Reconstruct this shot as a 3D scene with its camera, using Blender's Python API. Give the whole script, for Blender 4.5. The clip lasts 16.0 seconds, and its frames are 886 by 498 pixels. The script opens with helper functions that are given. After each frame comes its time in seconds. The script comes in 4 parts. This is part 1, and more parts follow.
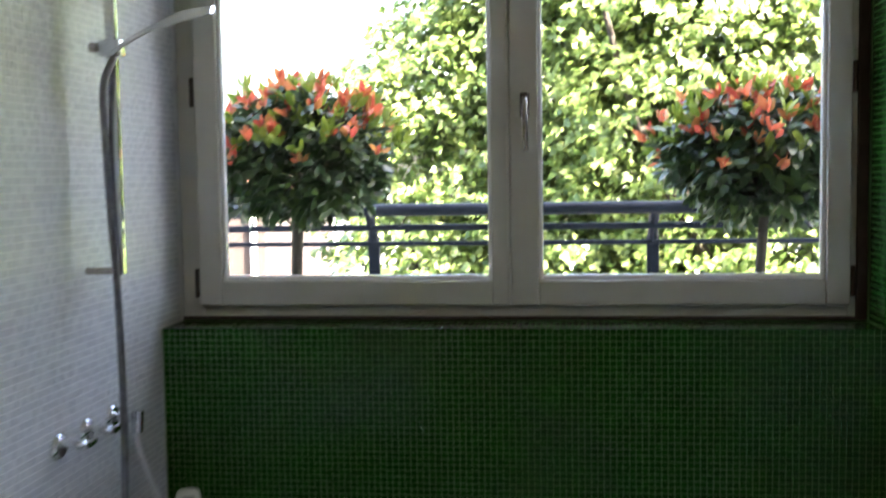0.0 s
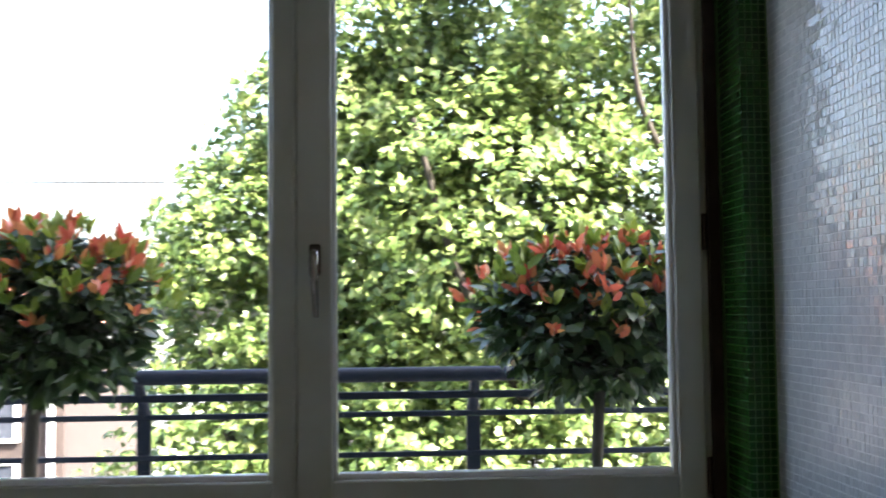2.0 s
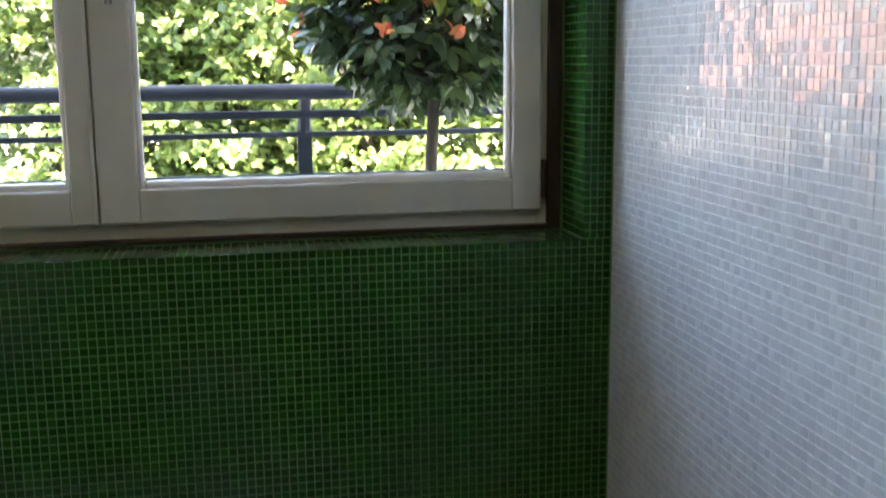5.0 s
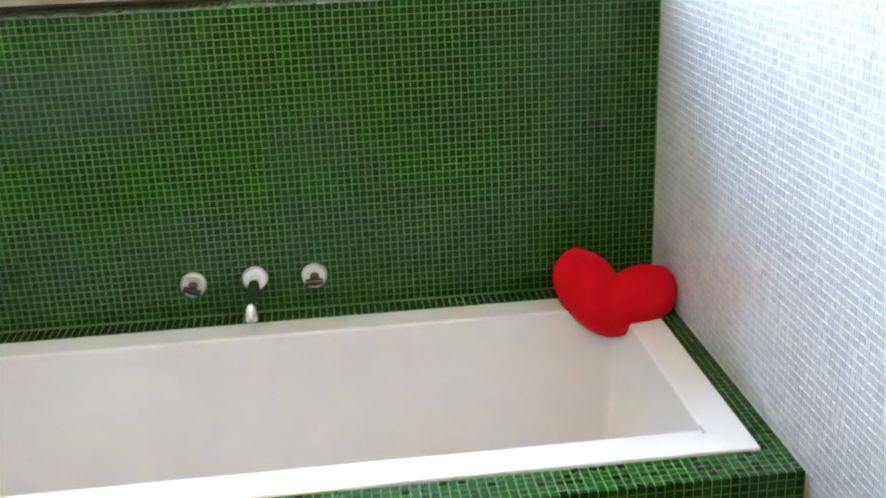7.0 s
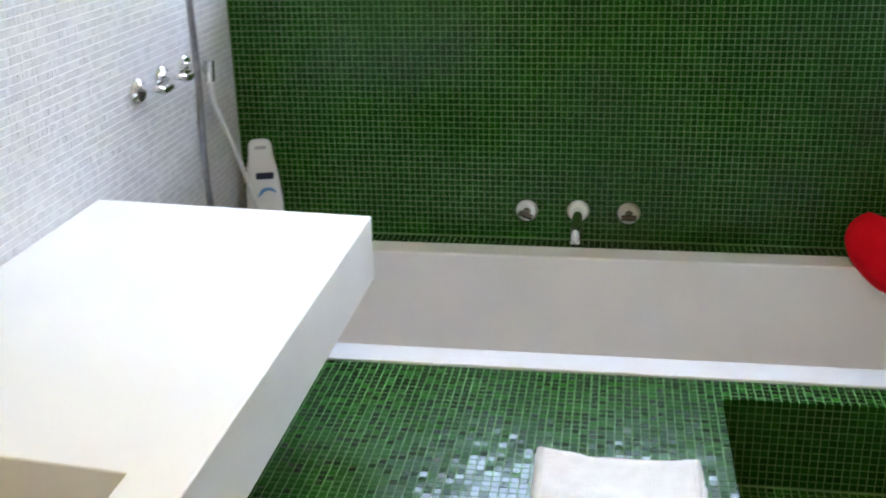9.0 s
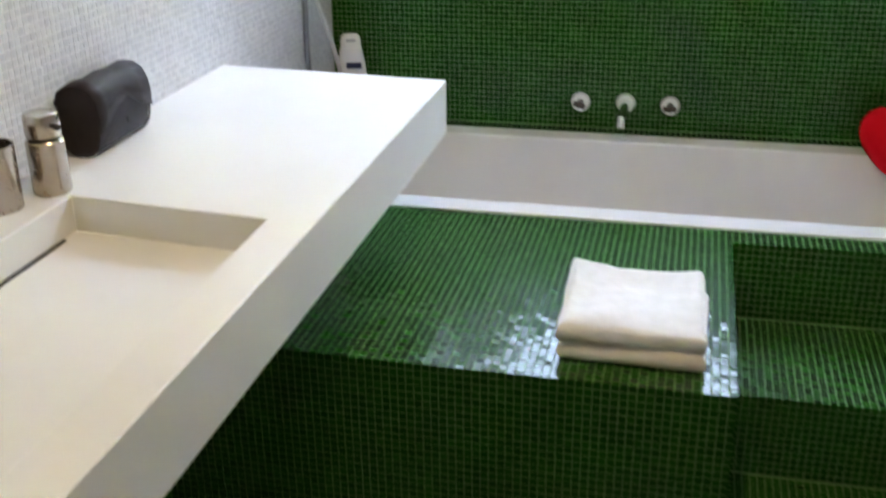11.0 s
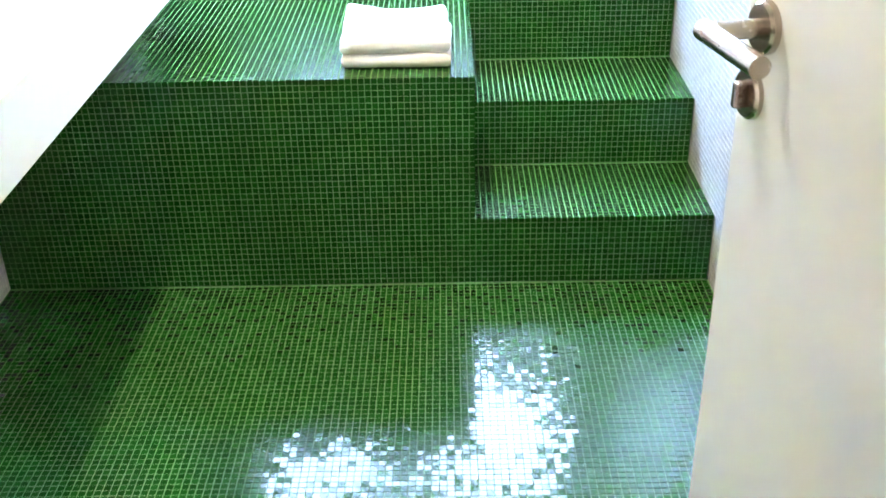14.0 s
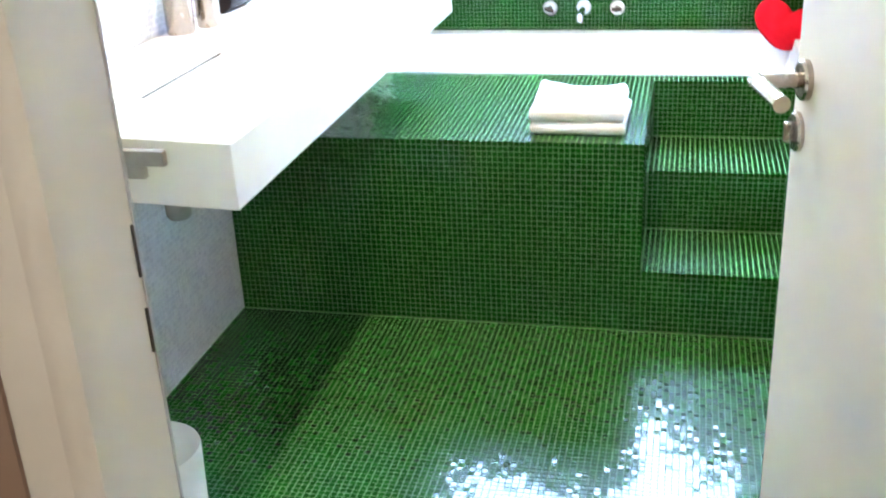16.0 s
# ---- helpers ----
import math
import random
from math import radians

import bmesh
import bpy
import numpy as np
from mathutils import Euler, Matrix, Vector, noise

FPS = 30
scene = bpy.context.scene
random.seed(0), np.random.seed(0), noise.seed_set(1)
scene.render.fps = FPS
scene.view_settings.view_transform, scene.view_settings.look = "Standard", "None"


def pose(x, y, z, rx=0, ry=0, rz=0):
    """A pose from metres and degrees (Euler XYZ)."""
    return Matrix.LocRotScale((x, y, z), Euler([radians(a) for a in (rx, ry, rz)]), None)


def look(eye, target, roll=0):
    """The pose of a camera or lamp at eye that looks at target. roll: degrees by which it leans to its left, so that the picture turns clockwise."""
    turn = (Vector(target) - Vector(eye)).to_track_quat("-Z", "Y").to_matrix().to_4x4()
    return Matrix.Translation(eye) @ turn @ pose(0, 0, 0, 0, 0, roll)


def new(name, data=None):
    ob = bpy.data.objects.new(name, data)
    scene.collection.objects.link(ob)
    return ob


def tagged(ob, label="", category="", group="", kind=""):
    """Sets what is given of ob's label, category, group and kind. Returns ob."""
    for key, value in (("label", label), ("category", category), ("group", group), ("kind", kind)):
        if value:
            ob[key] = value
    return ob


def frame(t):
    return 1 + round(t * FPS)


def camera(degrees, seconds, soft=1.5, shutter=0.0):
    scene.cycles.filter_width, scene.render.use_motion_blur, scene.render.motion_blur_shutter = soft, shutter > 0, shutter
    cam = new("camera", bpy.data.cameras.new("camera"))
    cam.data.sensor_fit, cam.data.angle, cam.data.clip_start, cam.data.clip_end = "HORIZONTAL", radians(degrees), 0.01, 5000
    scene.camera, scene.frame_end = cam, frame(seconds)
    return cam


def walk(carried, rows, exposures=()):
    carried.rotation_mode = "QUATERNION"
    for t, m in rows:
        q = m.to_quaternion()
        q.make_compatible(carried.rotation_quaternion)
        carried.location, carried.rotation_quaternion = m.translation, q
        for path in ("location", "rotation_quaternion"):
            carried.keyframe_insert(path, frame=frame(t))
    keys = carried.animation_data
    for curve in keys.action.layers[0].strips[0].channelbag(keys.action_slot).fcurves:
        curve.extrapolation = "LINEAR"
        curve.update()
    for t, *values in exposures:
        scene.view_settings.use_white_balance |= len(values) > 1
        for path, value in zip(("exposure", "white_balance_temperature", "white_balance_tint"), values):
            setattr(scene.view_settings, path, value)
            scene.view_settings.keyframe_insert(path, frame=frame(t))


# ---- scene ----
cam = camera(45.7, 16.0, soft=1.6, shutter=0.5)

PATH = [
    (0, (1.014, -2.543, 1.612), (0.784, -0.562, 1.466), -0.9),
    (0.5, (1.051, -2.383, 1.642), (0.883, -0.39, 1.605), -0.6),
    (1, (1.085, -2.269, 1.658), (0.961, -0.273, 1.67), -0.6),
    (1.5, (1.092, -2.162, 1.657), (1.025, -0.164, 1.691), 0.5),
    (2, (1.059, -2.009, 1.673), (1.168, -0.015, 1.789), -0.6),
    (2.5, (1.025, -1.861, 1.682), (1.239, 0.126, 1.761), 0.4),
    (3, (1.066, -1.768, 1.674), (1.179, 0.229, 1.708), -0.4),
    (3.5, (1.104, -1.728, 1.64), (1.202, 0.267, 1.528), -0.2),
    (4, (1.113, -1.753, 1.609), (1.264, 0.231, 1.406), -0.7),
    (4.5, (1.138, -1.793, 1.588), (1.467, 0.163, 1.335), -0.2),
    (5, (1.123, -1.852, 1.557), (1.505, 0.08, 1.207), -0.5),
    (5.2, (1.126, -1.883, 1.542), (1.511, 0.043, 1.162), -0.4),
    (7.3, (1.095, -2.268, 1.487), (1.24, -0.402, 0.784), -2.0),
    (7.5, (1.065, -2.317, 1.484), (1.175, -0.446, 0.785), -1.4),
    (8, (1.028, -2.431, 1.492), (1.007, -0.569, 0.762), -1.5),
    (8.2, (1.012, -2.461, 1.503), (0.925, -0.597, 0.786), -1.4),
    (8.5, (1.014, -2.505, 1.509), (0.839, -0.638, 0.816), -1.6),
    (8.7, (0.993, -2.552, 1.543), (0.756, -0.695, 0.84), -1.6),
    (10.8, (1.088, -3.037, 1.513), (0.617, -1.248, 0.755), -1.2),
    (11, (1.094, -3.092, 1.504), (0.659, -1.311, 0.704), -1.0),
    (11.5, (1.131, -3.208, 1.485), (0.78, -1.424, 0.652), -1.2),
    (12, (1.144, -3.312, 1.455), (0.808, -1.522, 0.628), -2.1),
    (12.4, (1.172, -3.43, 1.431), (0.885, -1.654, 0.558), -2.1),
    (12.5, (1.179, -3.476, 1.43), (0.885, -1.702, 0.554), -2.9),
    (13, (1.173, -3.579, 1.396), (0.979, -1.787, 0.528), -2.2),
    (13.5, (1.152, -3.737, 1.391), (1.091, -1.955, 0.486), -0.5),
    (14, (1.154, -3.849, 1.394), (1.136, -2.097, 0.429), -1.2),
    (14.5, (1.173, -3.981, 1.399), (1.103, -2.229, 0.437), -1.6),
    (15, (1.239, -4.07, 1.408), (0.935, -2.318, 0.493), -3.7),
    (15.5, (1.283, -4.161, 1.423), (0.915, -2.401, 0.548), -3.8),
    (16, (1.308, -4.225, 1.438), (0.875, -2.441, 0.646), -2.9),
]
EXPOSURES = [(0, 4.65, 6900, 10), (0.5, 4.15, 6700, 10), (1.5, 3.7, 6500, 10), (3.0, 3.65, 6500, 10), (3.5, 3.5, 6500, 10), (4.0, 3.75, 6500, 10), (4.5, 4.65, 6700, 10),
             (5.2, 5.15, 7200, 10), (7.3, 6.9, 7600, 10), (8.2, 6.45, 7500, 10), (8.7, 6.25, 7400, 10), (11.0, 6.1, 7500, 10), (12.5, 6.7, 7200, 10), (13.2, 7.65, 6500, 10), (14.5, 8.35, 6050, 10), (16.0, 8.15, 5900, 10)]
walk(cam, [(t, look(eye, target, roll)) for t, eye, target, roll in PATH], EXPOSURES)

# ---- world, sun, lamps ----
SUN_WAY = Vector((0.56, -0.38, 0.75)).normalized()
world = bpy.data.worlds.new("sky_world")
scene.world = world
world.use_nodes = True
wt = world.node_tree
sky = wt.nodes.new("ShaderNodeTexSky")
sky.sky_type = "NISHITA"
sky.sun_disc = False
sky.sun_elevation = math.asin(SUN_WAY.z)
sky.sun_rotation = math.atan2(SUN_WAY.x, SUN_WAY.y)
sky.air_density, sky.dust_density = 1.0, 6.0
wt.nodes["Background"].inputs["Strength"].default_value = 0.15
wt.links.new(sky.outputs["Color"], wt.nodes["Background"].inputs["Color"])

sun = new("sun", bpy.data.lights.new("sun", "SUN"))
sun.data.energy, sun.data.angle, sun.data.color = 5.0, radians(0.6), (1.0, 0.95, 0.86)
sun.matrix_world = look(SUN_WAY * 50, (0, 0, 0))


def ceiling_lamp(name, x, y, z, watts, size, colour):
    ob = new(name, bpy.data.lights.new(name, "AREA"))
    ob.data.shape, ob.data.size, ob.data.energy, ob.data.color = "DISK", size, watts, colour
    ob.matrix_world = look((x, y, z), (x, y, 0))
    return ob


ROOM_LAMP = (0.92, -1.95)
HALL_LAMP = (1.15, -4.55)
ceiling_lamp("room_light", *ROOM_LAMP, 2.585, 0.14, 0.08, (1.0, 0.80, 0.50))
ceiling_lamp("hall_light", *HALL_LAMP, 2.385, 0.036, 0.16, (1.0, 0.84, 0.70))


# ---- materials ----
def base_mat(name):
    m = bpy.data.materials.new(name)
    m.use_nodes = True
    return m, m.node_tree, m.node_tree.nodes["Principled BSDF"]


def ramp(nt, fac, stops):
    r = nt.nodes.new("ShaderNodeValToRGB")
    el = r.color_ramp.elements
    while len(el) < len(stops):
        el.new(0.5)
    for e, (p, c) in zip(el, stops):
        e.position, e.color = p, (*c, 1)
    nt.links.new(fac, r.inputs["Fac"])
    return r.outputs["Color"]


def noise_tex(nt, scale, detail=4, rough=0.55):
    co = nt.nodes.new("ShaderNodeTexCoord")
    n = nt.nodes.new("ShaderNodeTexNoise")
    n.inputs["Scale"].default_value, n.inputs["Detail"].default_value, n.inputs["Roughness"].default_value = scale, detail, rough
    nt.links.new(co.outputs["Object"], n.inputs["Vector"])
    return n.outputs["Fac"]


def bump(nt, b, height, strength, dist=0.002):
    n = nt.nodes.new("ShaderNodeBump")
    n.inputs["Strength"].default_value, n.inputs["Distance"].default_value = strength, dist
    nt.links.new(height, n.inputs["Height"])
    nt.links.new(n.outputs["Normal"], b.inputs["Normal"])


def plain(name, a, b, rough, metal=0.0, scale=6, fine=180, relief=0.05, rough_var=0.08):
    """Two-scale surface between the colours a and b."""
    m, nt, s = base_mat(name)
    nt.links.new(ramp(nt, noise_tex(nt, scale), [(0.3, a), (0.7, b)]), s.inputs["Base Color"])
    s.inputs["Metallic"].default_value = metal
    mr = nt.nodes.new("ShaderNodeMapRange")
    mr.inputs["To Min"].default_value, mr.inputs["To Max"].default_value = max(0.02, rough - rough_var), rough + rough_var
    nt.links.new(noise_tex(nt, scale * 3), mr.inputs["Value"])
    nt.links.new(mr.outputs["Result"], s.inputs["Roughness"])
    if relief:
        bump(nt, s, noise_tex(nt, fine, 3), relief)
    return m


def piece_random(nt):
    """A random number for each tile, whether it is its own object or an island of a joined sheet."""
    g, o = nt.nodes.new("ShaderNodeNewGeometry"), nt.nodes.new("ShaderNodeObjectInfo")
    add, fr = nt.nodes.new("ShaderNodeMath"), nt.nodes.new("ShaderNodeMath")
    add.operation, fr.operation = "ADD", "FRACT"
    nt.links.new(g.outputs["Random Per Island"], add.inputs[0])
    nt.links.new(o.outputs["Random"], add.inputs[1])
    nt.links.new(add.outputs[0], fr.inputs[0])
    return fr.outputs[0]


def tile_mat(name, stops, rough, relief=0.15, coat=0.0):
    m, nt, s = base_mat(name)
    rnd = piece_random(nt)
    col = ramp(nt, rnd, stops)
    mix = nt.nodes.new("ShaderNodeMixRGB")
    mix.blend_type, mix.inputs["Fac"].default_value = "MULTIPLY", 0.35
    nt.links.new(col, mix.inputs["Color1"])
    nt.links.new(ramp(nt, noise_tex(nt, 220, 3), [(0.3, (0.7, 0.7, 0.7)), (0.7, (1, 1, 1))]), mix.inputs["Color2"])
    nt.links.new(mix.outputs["Color"], s.inputs["Base Color"])
    s.inputs["Roughness"].default_value = rough
    s.inputs["Specular IOR Level"].default_value = 0.12
    s.inputs["Coat Weight"].default_value = coat
    s.inputs["Coat Roughness"].default_value = 0.07
    s.inputs["Coat IOR"].default_value = 1.34
    bump(nt, s, noise_tex(nt, 90, 2), relief, 0.001)
    return m


M_GREEN = tile_mat("green_glass_mosaic", [(0.0, (0.006, 0.052, 0.004)), (0.35, (0.008, 0.062, 0.006)), (0.7, (0.010, 0.072, 0.007)), (1.0, (0.014, 0.087, 0.010))], 0.24, 0.04, 0.58)
M_WHITE = tile_mat("white_glass_mosaic", [(0.0, (0.54, 0.55, 0.58)), (0.5, (0.59, 0.60, 0.62)), (1.0, (0.65, 0.66, 0.675))], 0.30, 0.04, 0.6)
M_GROUT_G = plain("green_grout", (0.095, 0.205, 0.068), (0.130, 0.255, 0.098), 0.85, 0, 9, 400, 0.2)
M_GROUT_W = plain("white_grout", (0.66, 0.67, 0.68), (0.73, 0.73, 0.73), 0.85, 0, 9, 400, 0.2)
M_PAINT = plain("white_wall_paint", (0.76, 0.75, 0.72), (0.82, 0.81, 0.78), 0.7, 0, 3, 150, 0.06)
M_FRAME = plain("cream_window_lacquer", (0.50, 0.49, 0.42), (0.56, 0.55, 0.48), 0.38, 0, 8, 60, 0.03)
M_GAP_HINGE = plain("brown_shadow_gap_hinge", (0.030, 0.018, 0.013), (0.055, 0.034, 0.026), 0.6, 0, 12, 120, 0.1)
# Beads whiter than the frame lacquer: skylight on them is painted in.
M_BEAD_SKYLIT = plain("skylit_glazing_bead", (0.80, 0.80, 0.79), (0.86, 0.86, 0.85), 0.35, 0, 8, 60, 0.03)
M_DOOR = plain("white_door_paint", (0.74, 0.72, 0.67), (0.80, 0.78, 0.73), 0.42, 0, 2.5, 90, 0.05)
M_JAMB = plain("jamb_paint", (0.70, 0.68, 0.62), (0.76, 0.74, 0.68), 0.45, 0, 3, 90, 0.05)
M_BROWN = plain("taupe_hall_side", (0.30, 0.21, 0.16), (0.36, 0.26, 0.20), 0.65, 0, 3, 120, 0.06)
M_OAK = plain("hall_floor_wood", (0.22, 0.13, 0.07), (0.32, 0.20, 0.11), 0.45, 0, 4, 80, 0.1)
M_SOLID = plain("white_solid_surface", (0.80, 0.80, 0.78), (0.84, 0.84, 0.82), 0.38, 0, 4, 300, 0.02)
M_TUB = plain("white_tub_enamel", (0.80, 0.80, 0.79), (0.84, 0.84, 0.83), 0.14, 0, 4, 40, 0.01, 0.03)
M_CHROME = plain("chrome", (0.74, 0.75, 0.77), (0.82, 0.83, 0.85), 0.07, 1, 20, 200, 0.0, 0.03)
M_STEEL = plain("brushed_steel", (0.40, 0.35, 0.31), (0.48, 0.43, 0.38), 0.26, 1, 30, 500, 0.0, 0.05)
M_BRONZE = plain("dark_handle_metal", (0.06, 0.052, 0.045), (0.10, 0.088, 0.078), 0.32, 1, 30, 300, 0.03, 0.05)
M_HOSEW = plain("pale_spiral_hose", (0.62, 0.63, 0.65), (0.70, 0.71, 0.73), 0.35, 0.3, 40, 300, 0.02, 0.06)
M_HOSE = plain("grey_hose_metal", (0.20, 0.20, 0.22), (0.30, 0.30, 0.33), 0.3, 1, 40, 300, 0.05, 0.06)
M_DARK = plain("dark_rubber", (0.015, 0.014, 0.013), (0.03, 0.028, 0.026), 0.6, 0, 20, 300, 0.1)
M_LEATHER = plain("black_leather", (0.018, 0.013, 0.015), (0.034, 0.026, 0.030), 0.5, 0, 14, 420, 0.5)
M_SATIN = plain("satin_chrome_plate", (0.80, 0.80, 0.80), (0.88, 0.88, 0.88), 0.42, 0.7, 30, 300, 0.0, 0.05)
M_TOWEL = plain("white_terry", (0.76, 0.74, 0.70), (0.86, 0.84, 0.80), 0.95, 0, 30, 300, 1.0)
M_LEATHER.node_tree.nodes["Principled BSDF"].inputs["Specular IOR Level"].default_value = 0.22
M_BAR = plain("pale_brushed_metal", (0.32, 0.31, 0.30), (0.40, 0.385, 0.375), 0.42, 0.6, 30, 400, 0.02, 0.05)
M_RED = plain("red_plush", (0.68, 0.004, 0.012), (0.80, 0.010, 0.022), 0.9, 0, 14, 600, 0.7)
M_RED.node_tree.nodes["Principled BSDF"].inputs["Specular IOR Level"].default_value = 0.1
M_BOTTLE = plain("white_bottle_plastic", (0.76, 0.77, 0.76), (0.82, 0.82, 0.81), 0.3, 0, 6, 60, 0.01)
M_NAVY = plain("navy_label", (0.012, 0.02, 0.07), (0.02, 0.03, 0.09), 0.4, 0, 20, 60, 0.0)
M_BLUE = plain("blue_label", (0.10, 0.32, 0.62), (0.16, 0.42, 0.72), 0.4, 0, 20, 60, 0.0)
M_GREYP = plain("grey_plastic", (0.40, 0.41, 0.43), (0.48, 0.49, 0.51), 0.35, 0, 8, 60, 0.02)
M_RAIL = plain("grey_painted_steel", (0.012, 0.015, 0.024), (0.018, 0.022, 0.034), 0.5, 0, 10, 120, 0.08)
M_RAIL.node_tree.nodes["Principled BSDF"].inputs["Specular IOR Level"].default_value = 0.12
M_CONCRETE = plain("balcony_concrete", (0.32, 0.31, 0.29), (0.42, 0.41, 0.38), 0.85, 0, 3, 60, 0.3)
M_POT = plain("terracotta", (0.36, 0.16, 0.09), (0.44, 0.21, 0.12), 0.8, 0, 6, 90, 0.2)
M_SOIL = plain("soil", (0.03, 0.02, 0.014), (0.06, 0.04, 0.03), 0.95, 0, 20, 90, 0.8)
M_BARK = plain("bark", (0.020, 0.015, 0.011), (0.045, 0.035, 0.026), 0.9, 0, 14, 60, 0.6)
# Far darker than pink stucco: the house front's shade is put into the colour.
M_STUCCO_SHADED = plain("shaded_pink_stucco", (0.026, 0.018, 0.016), (0.036, 0.025, 0.022), 0.9, 0, 1.2, 30, 0.3)
M_ROOF = plain("clay_roof", (0.20, 0.09, 0.065), (0.28, 0.13, 0.09), 0.85, 0, 2, 20, 0.4)
M_TRIMW = plain("white_trim", (0.72, 0.71, 0.69), (0.8, 0.79, 0.77), 0.6, 0, 5, 60, 0.05)
M_WINDARK = plain("dark_window_glass", (0.03, 0.035, 0.045), (0.05, 0.055, 0.07), 0.1, 0, 5, 60, 0.0, 0.02)
M_STREET = plain("street_ground", (0.05, 0.05, 0.05), (0.10, 0.10, 0.095), 0.9, 0, 0.4, 8, 0.2)


def leaf_mat(name, stops, glow):
    m, nt, s = base_mat(name)
    rnd = piece_random(nt)
    col = ramp(nt, rnd, stops)
    nt.links.new(col, s.inputs["Base Color"])
    s.inputs["Roughness"].default_value = 0.38
    tr = nt.nodes.new("ShaderNodeBsdfTranslucent")
    nt.links.new(col, tr.inputs["Color"])
    mx = nt.nodes.new("ShaderNodeMixShader")
    mx.inputs["Fac"].default_value = glow
    nt.links.new(s.outputs[0], mx.inputs[1])
    nt.links.new(tr.outputs[0], mx.inputs[2])
    nt.links.new(mx.outputs[0], nt.nodes["Material Output"].inputs["Surface"])
    return m


M_PLANE = leaf_mat("plane_tree_leaf", [(0.0, (0.052, 0.092, 0.024)), (0.45, (0.112, 0.168, 0.044)), (0.8, (0.185, 0.245, 0.068)), (1.0, (0.29, 0.34, 0.12))], 0.42)
M_SHRUB = leaf_mat("dark_shrub_leaf", [(0.0, (0.014, 0.032, 0.012)), (0.6, (0.030, 0.060, 0.020)), (1.0, (0.07, 0.11, 0.03))], 0.25)
M_LIME = leaf_mat("young_green_leaf", [(0.0, (0.10, 0.16, 0.02)), (1.0, (0.22, 0.26, 0.04))], 0.4)
M_NEWRED = leaf_mat("young_red_leaf", [(0.0, (0.38, 0.055, 0.040)), (0.5, (0.50, 0.12, 0.06)), (1.0, (0.44, 0.22, 0.07))], 0.45)

M_GLASS = bpy.data.materials.new("window_glass")
M_GLASS.use_nodes = True
_nt = M_GLASS.node_tree
_nt.nodes.remove(_nt.nodes["Principled BSDF"])
_t, _g, _f, _m = (_nt.nodes.new("ShaderNode" + k) for k in ("BsdfTransparent", "BsdfGlossy", "Fresnel", "MixShader"))
_g.inputs["Roughness"].default_value = 0.01
_f.inputs["IOR"].default_value = 1.18
_nt.links.new(_f.outputs[0], _m.inputs[0])
_nt.links.new(_t.outputs[0], _m.inputs[1])
_nt.links.new(_g.outputs[0], _m.inputs[2])
_nt.links.new(_m.outputs[0], _nt.nodes["Material Output"].inputs["Surface"])

M_LAMP = bpy.data.materials.new("lamp_lens")
M_LAMP.use_nodes = True
M_LAMP.node_tree.nodes["Principled BSDF"].inputs["Emission Color"].default_value = (1.0, 0.82, 0.58, 1)
M_LAMP.node_tree.nodes["Principled BSDF"].inputs["Emission Strength"].default_value = 0.6


# ---- mesh tools ----
def thing(name, x, y, z, label="", category="", group="", kind="", rz=0):
    ob = new(name)
    ob.matrix_world = pose(x, y, z, 0, 0, rz)
    return tagged(ob, label, category, group, kind)


def part(name, bm, material, parent=None, label="", smooth=False):
    """Links a bmesh as one mesh object; under a parent its coordinates are the parent's own."""
    me = bpy.data.meshes.new(name)
    bmesh.ops.recalc_face_normals(bm, faces=bm.faces)
    bm.to_mesh(me)
    bm.free()
    me.materials.append(material)
    if smooth:
        me.shade_smooth()
        me.set_sharp_from_angle(angle=radians(38))
    ob = new(name, me)
    ob.parent = parent
    return tagged(ob, label)


def box(x0, x1, y0, y1, z0, z1, bevel=0.0, bm=None, seg=2):
    b = bmesh.new()
    bmesh.ops.create_cube(b, size=1)
    for v in b.verts:
        v.co = Vector((x0 + (v.co.x + 0.5) * (x1 - x0), y0 + (v.co.y + 0.5) * (y1 - y0), z0 + (v.co.z + 0.5) * (z1 - z0)))
    if bevel:
        bmesh.ops.bevel(b, geom=b.edges[:], offset=bevel, segments=seg, affect="EDGES", profile=0.5)
    return join(bm, b)


def join(bm, b):
    if bm is None:
        return b
    me = bpy.data.meshes.new("tmp")
    b.to_mesh(me)
    b.free()
    bm.from_mesh(me)
    bpy.data.meshes.remove(me)
    return bm


def lathe(profile, n=32, m=None, bm=None):
    """Turns (radius, height) pairs about z."""
    b = bmesh.new()
    rings = []
    for r, z in profile:
        if r < 1e-6:
            rings.append([b.verts.new((0, 0, z))])
        else:
            rings.append([b.verts.new((r * math.cos(2 * math.pi * k / n), r * math.sin(2 * math.pi * k / n), z)) for k in range(n)])
    for a, c in zip(rings, rings[1:]):
        for k in range(n):
            j = (k + 1) % n
            if len(a) == 1 and len(c) > 1:
                b.faces.new((a[0], c[k], c[j]))
            elif len(c) == 1 and len(a) > 1:
                b.faces.new((a[k], a[j], c[0]))
            elif len(a) > 1:
                b.faces.new((a[k], a[j], c[j], c[k]))
    if m is not None:
        bmesh.ops.transform(b, matrix=m, verts=b.verts)
    return join(bm, b)


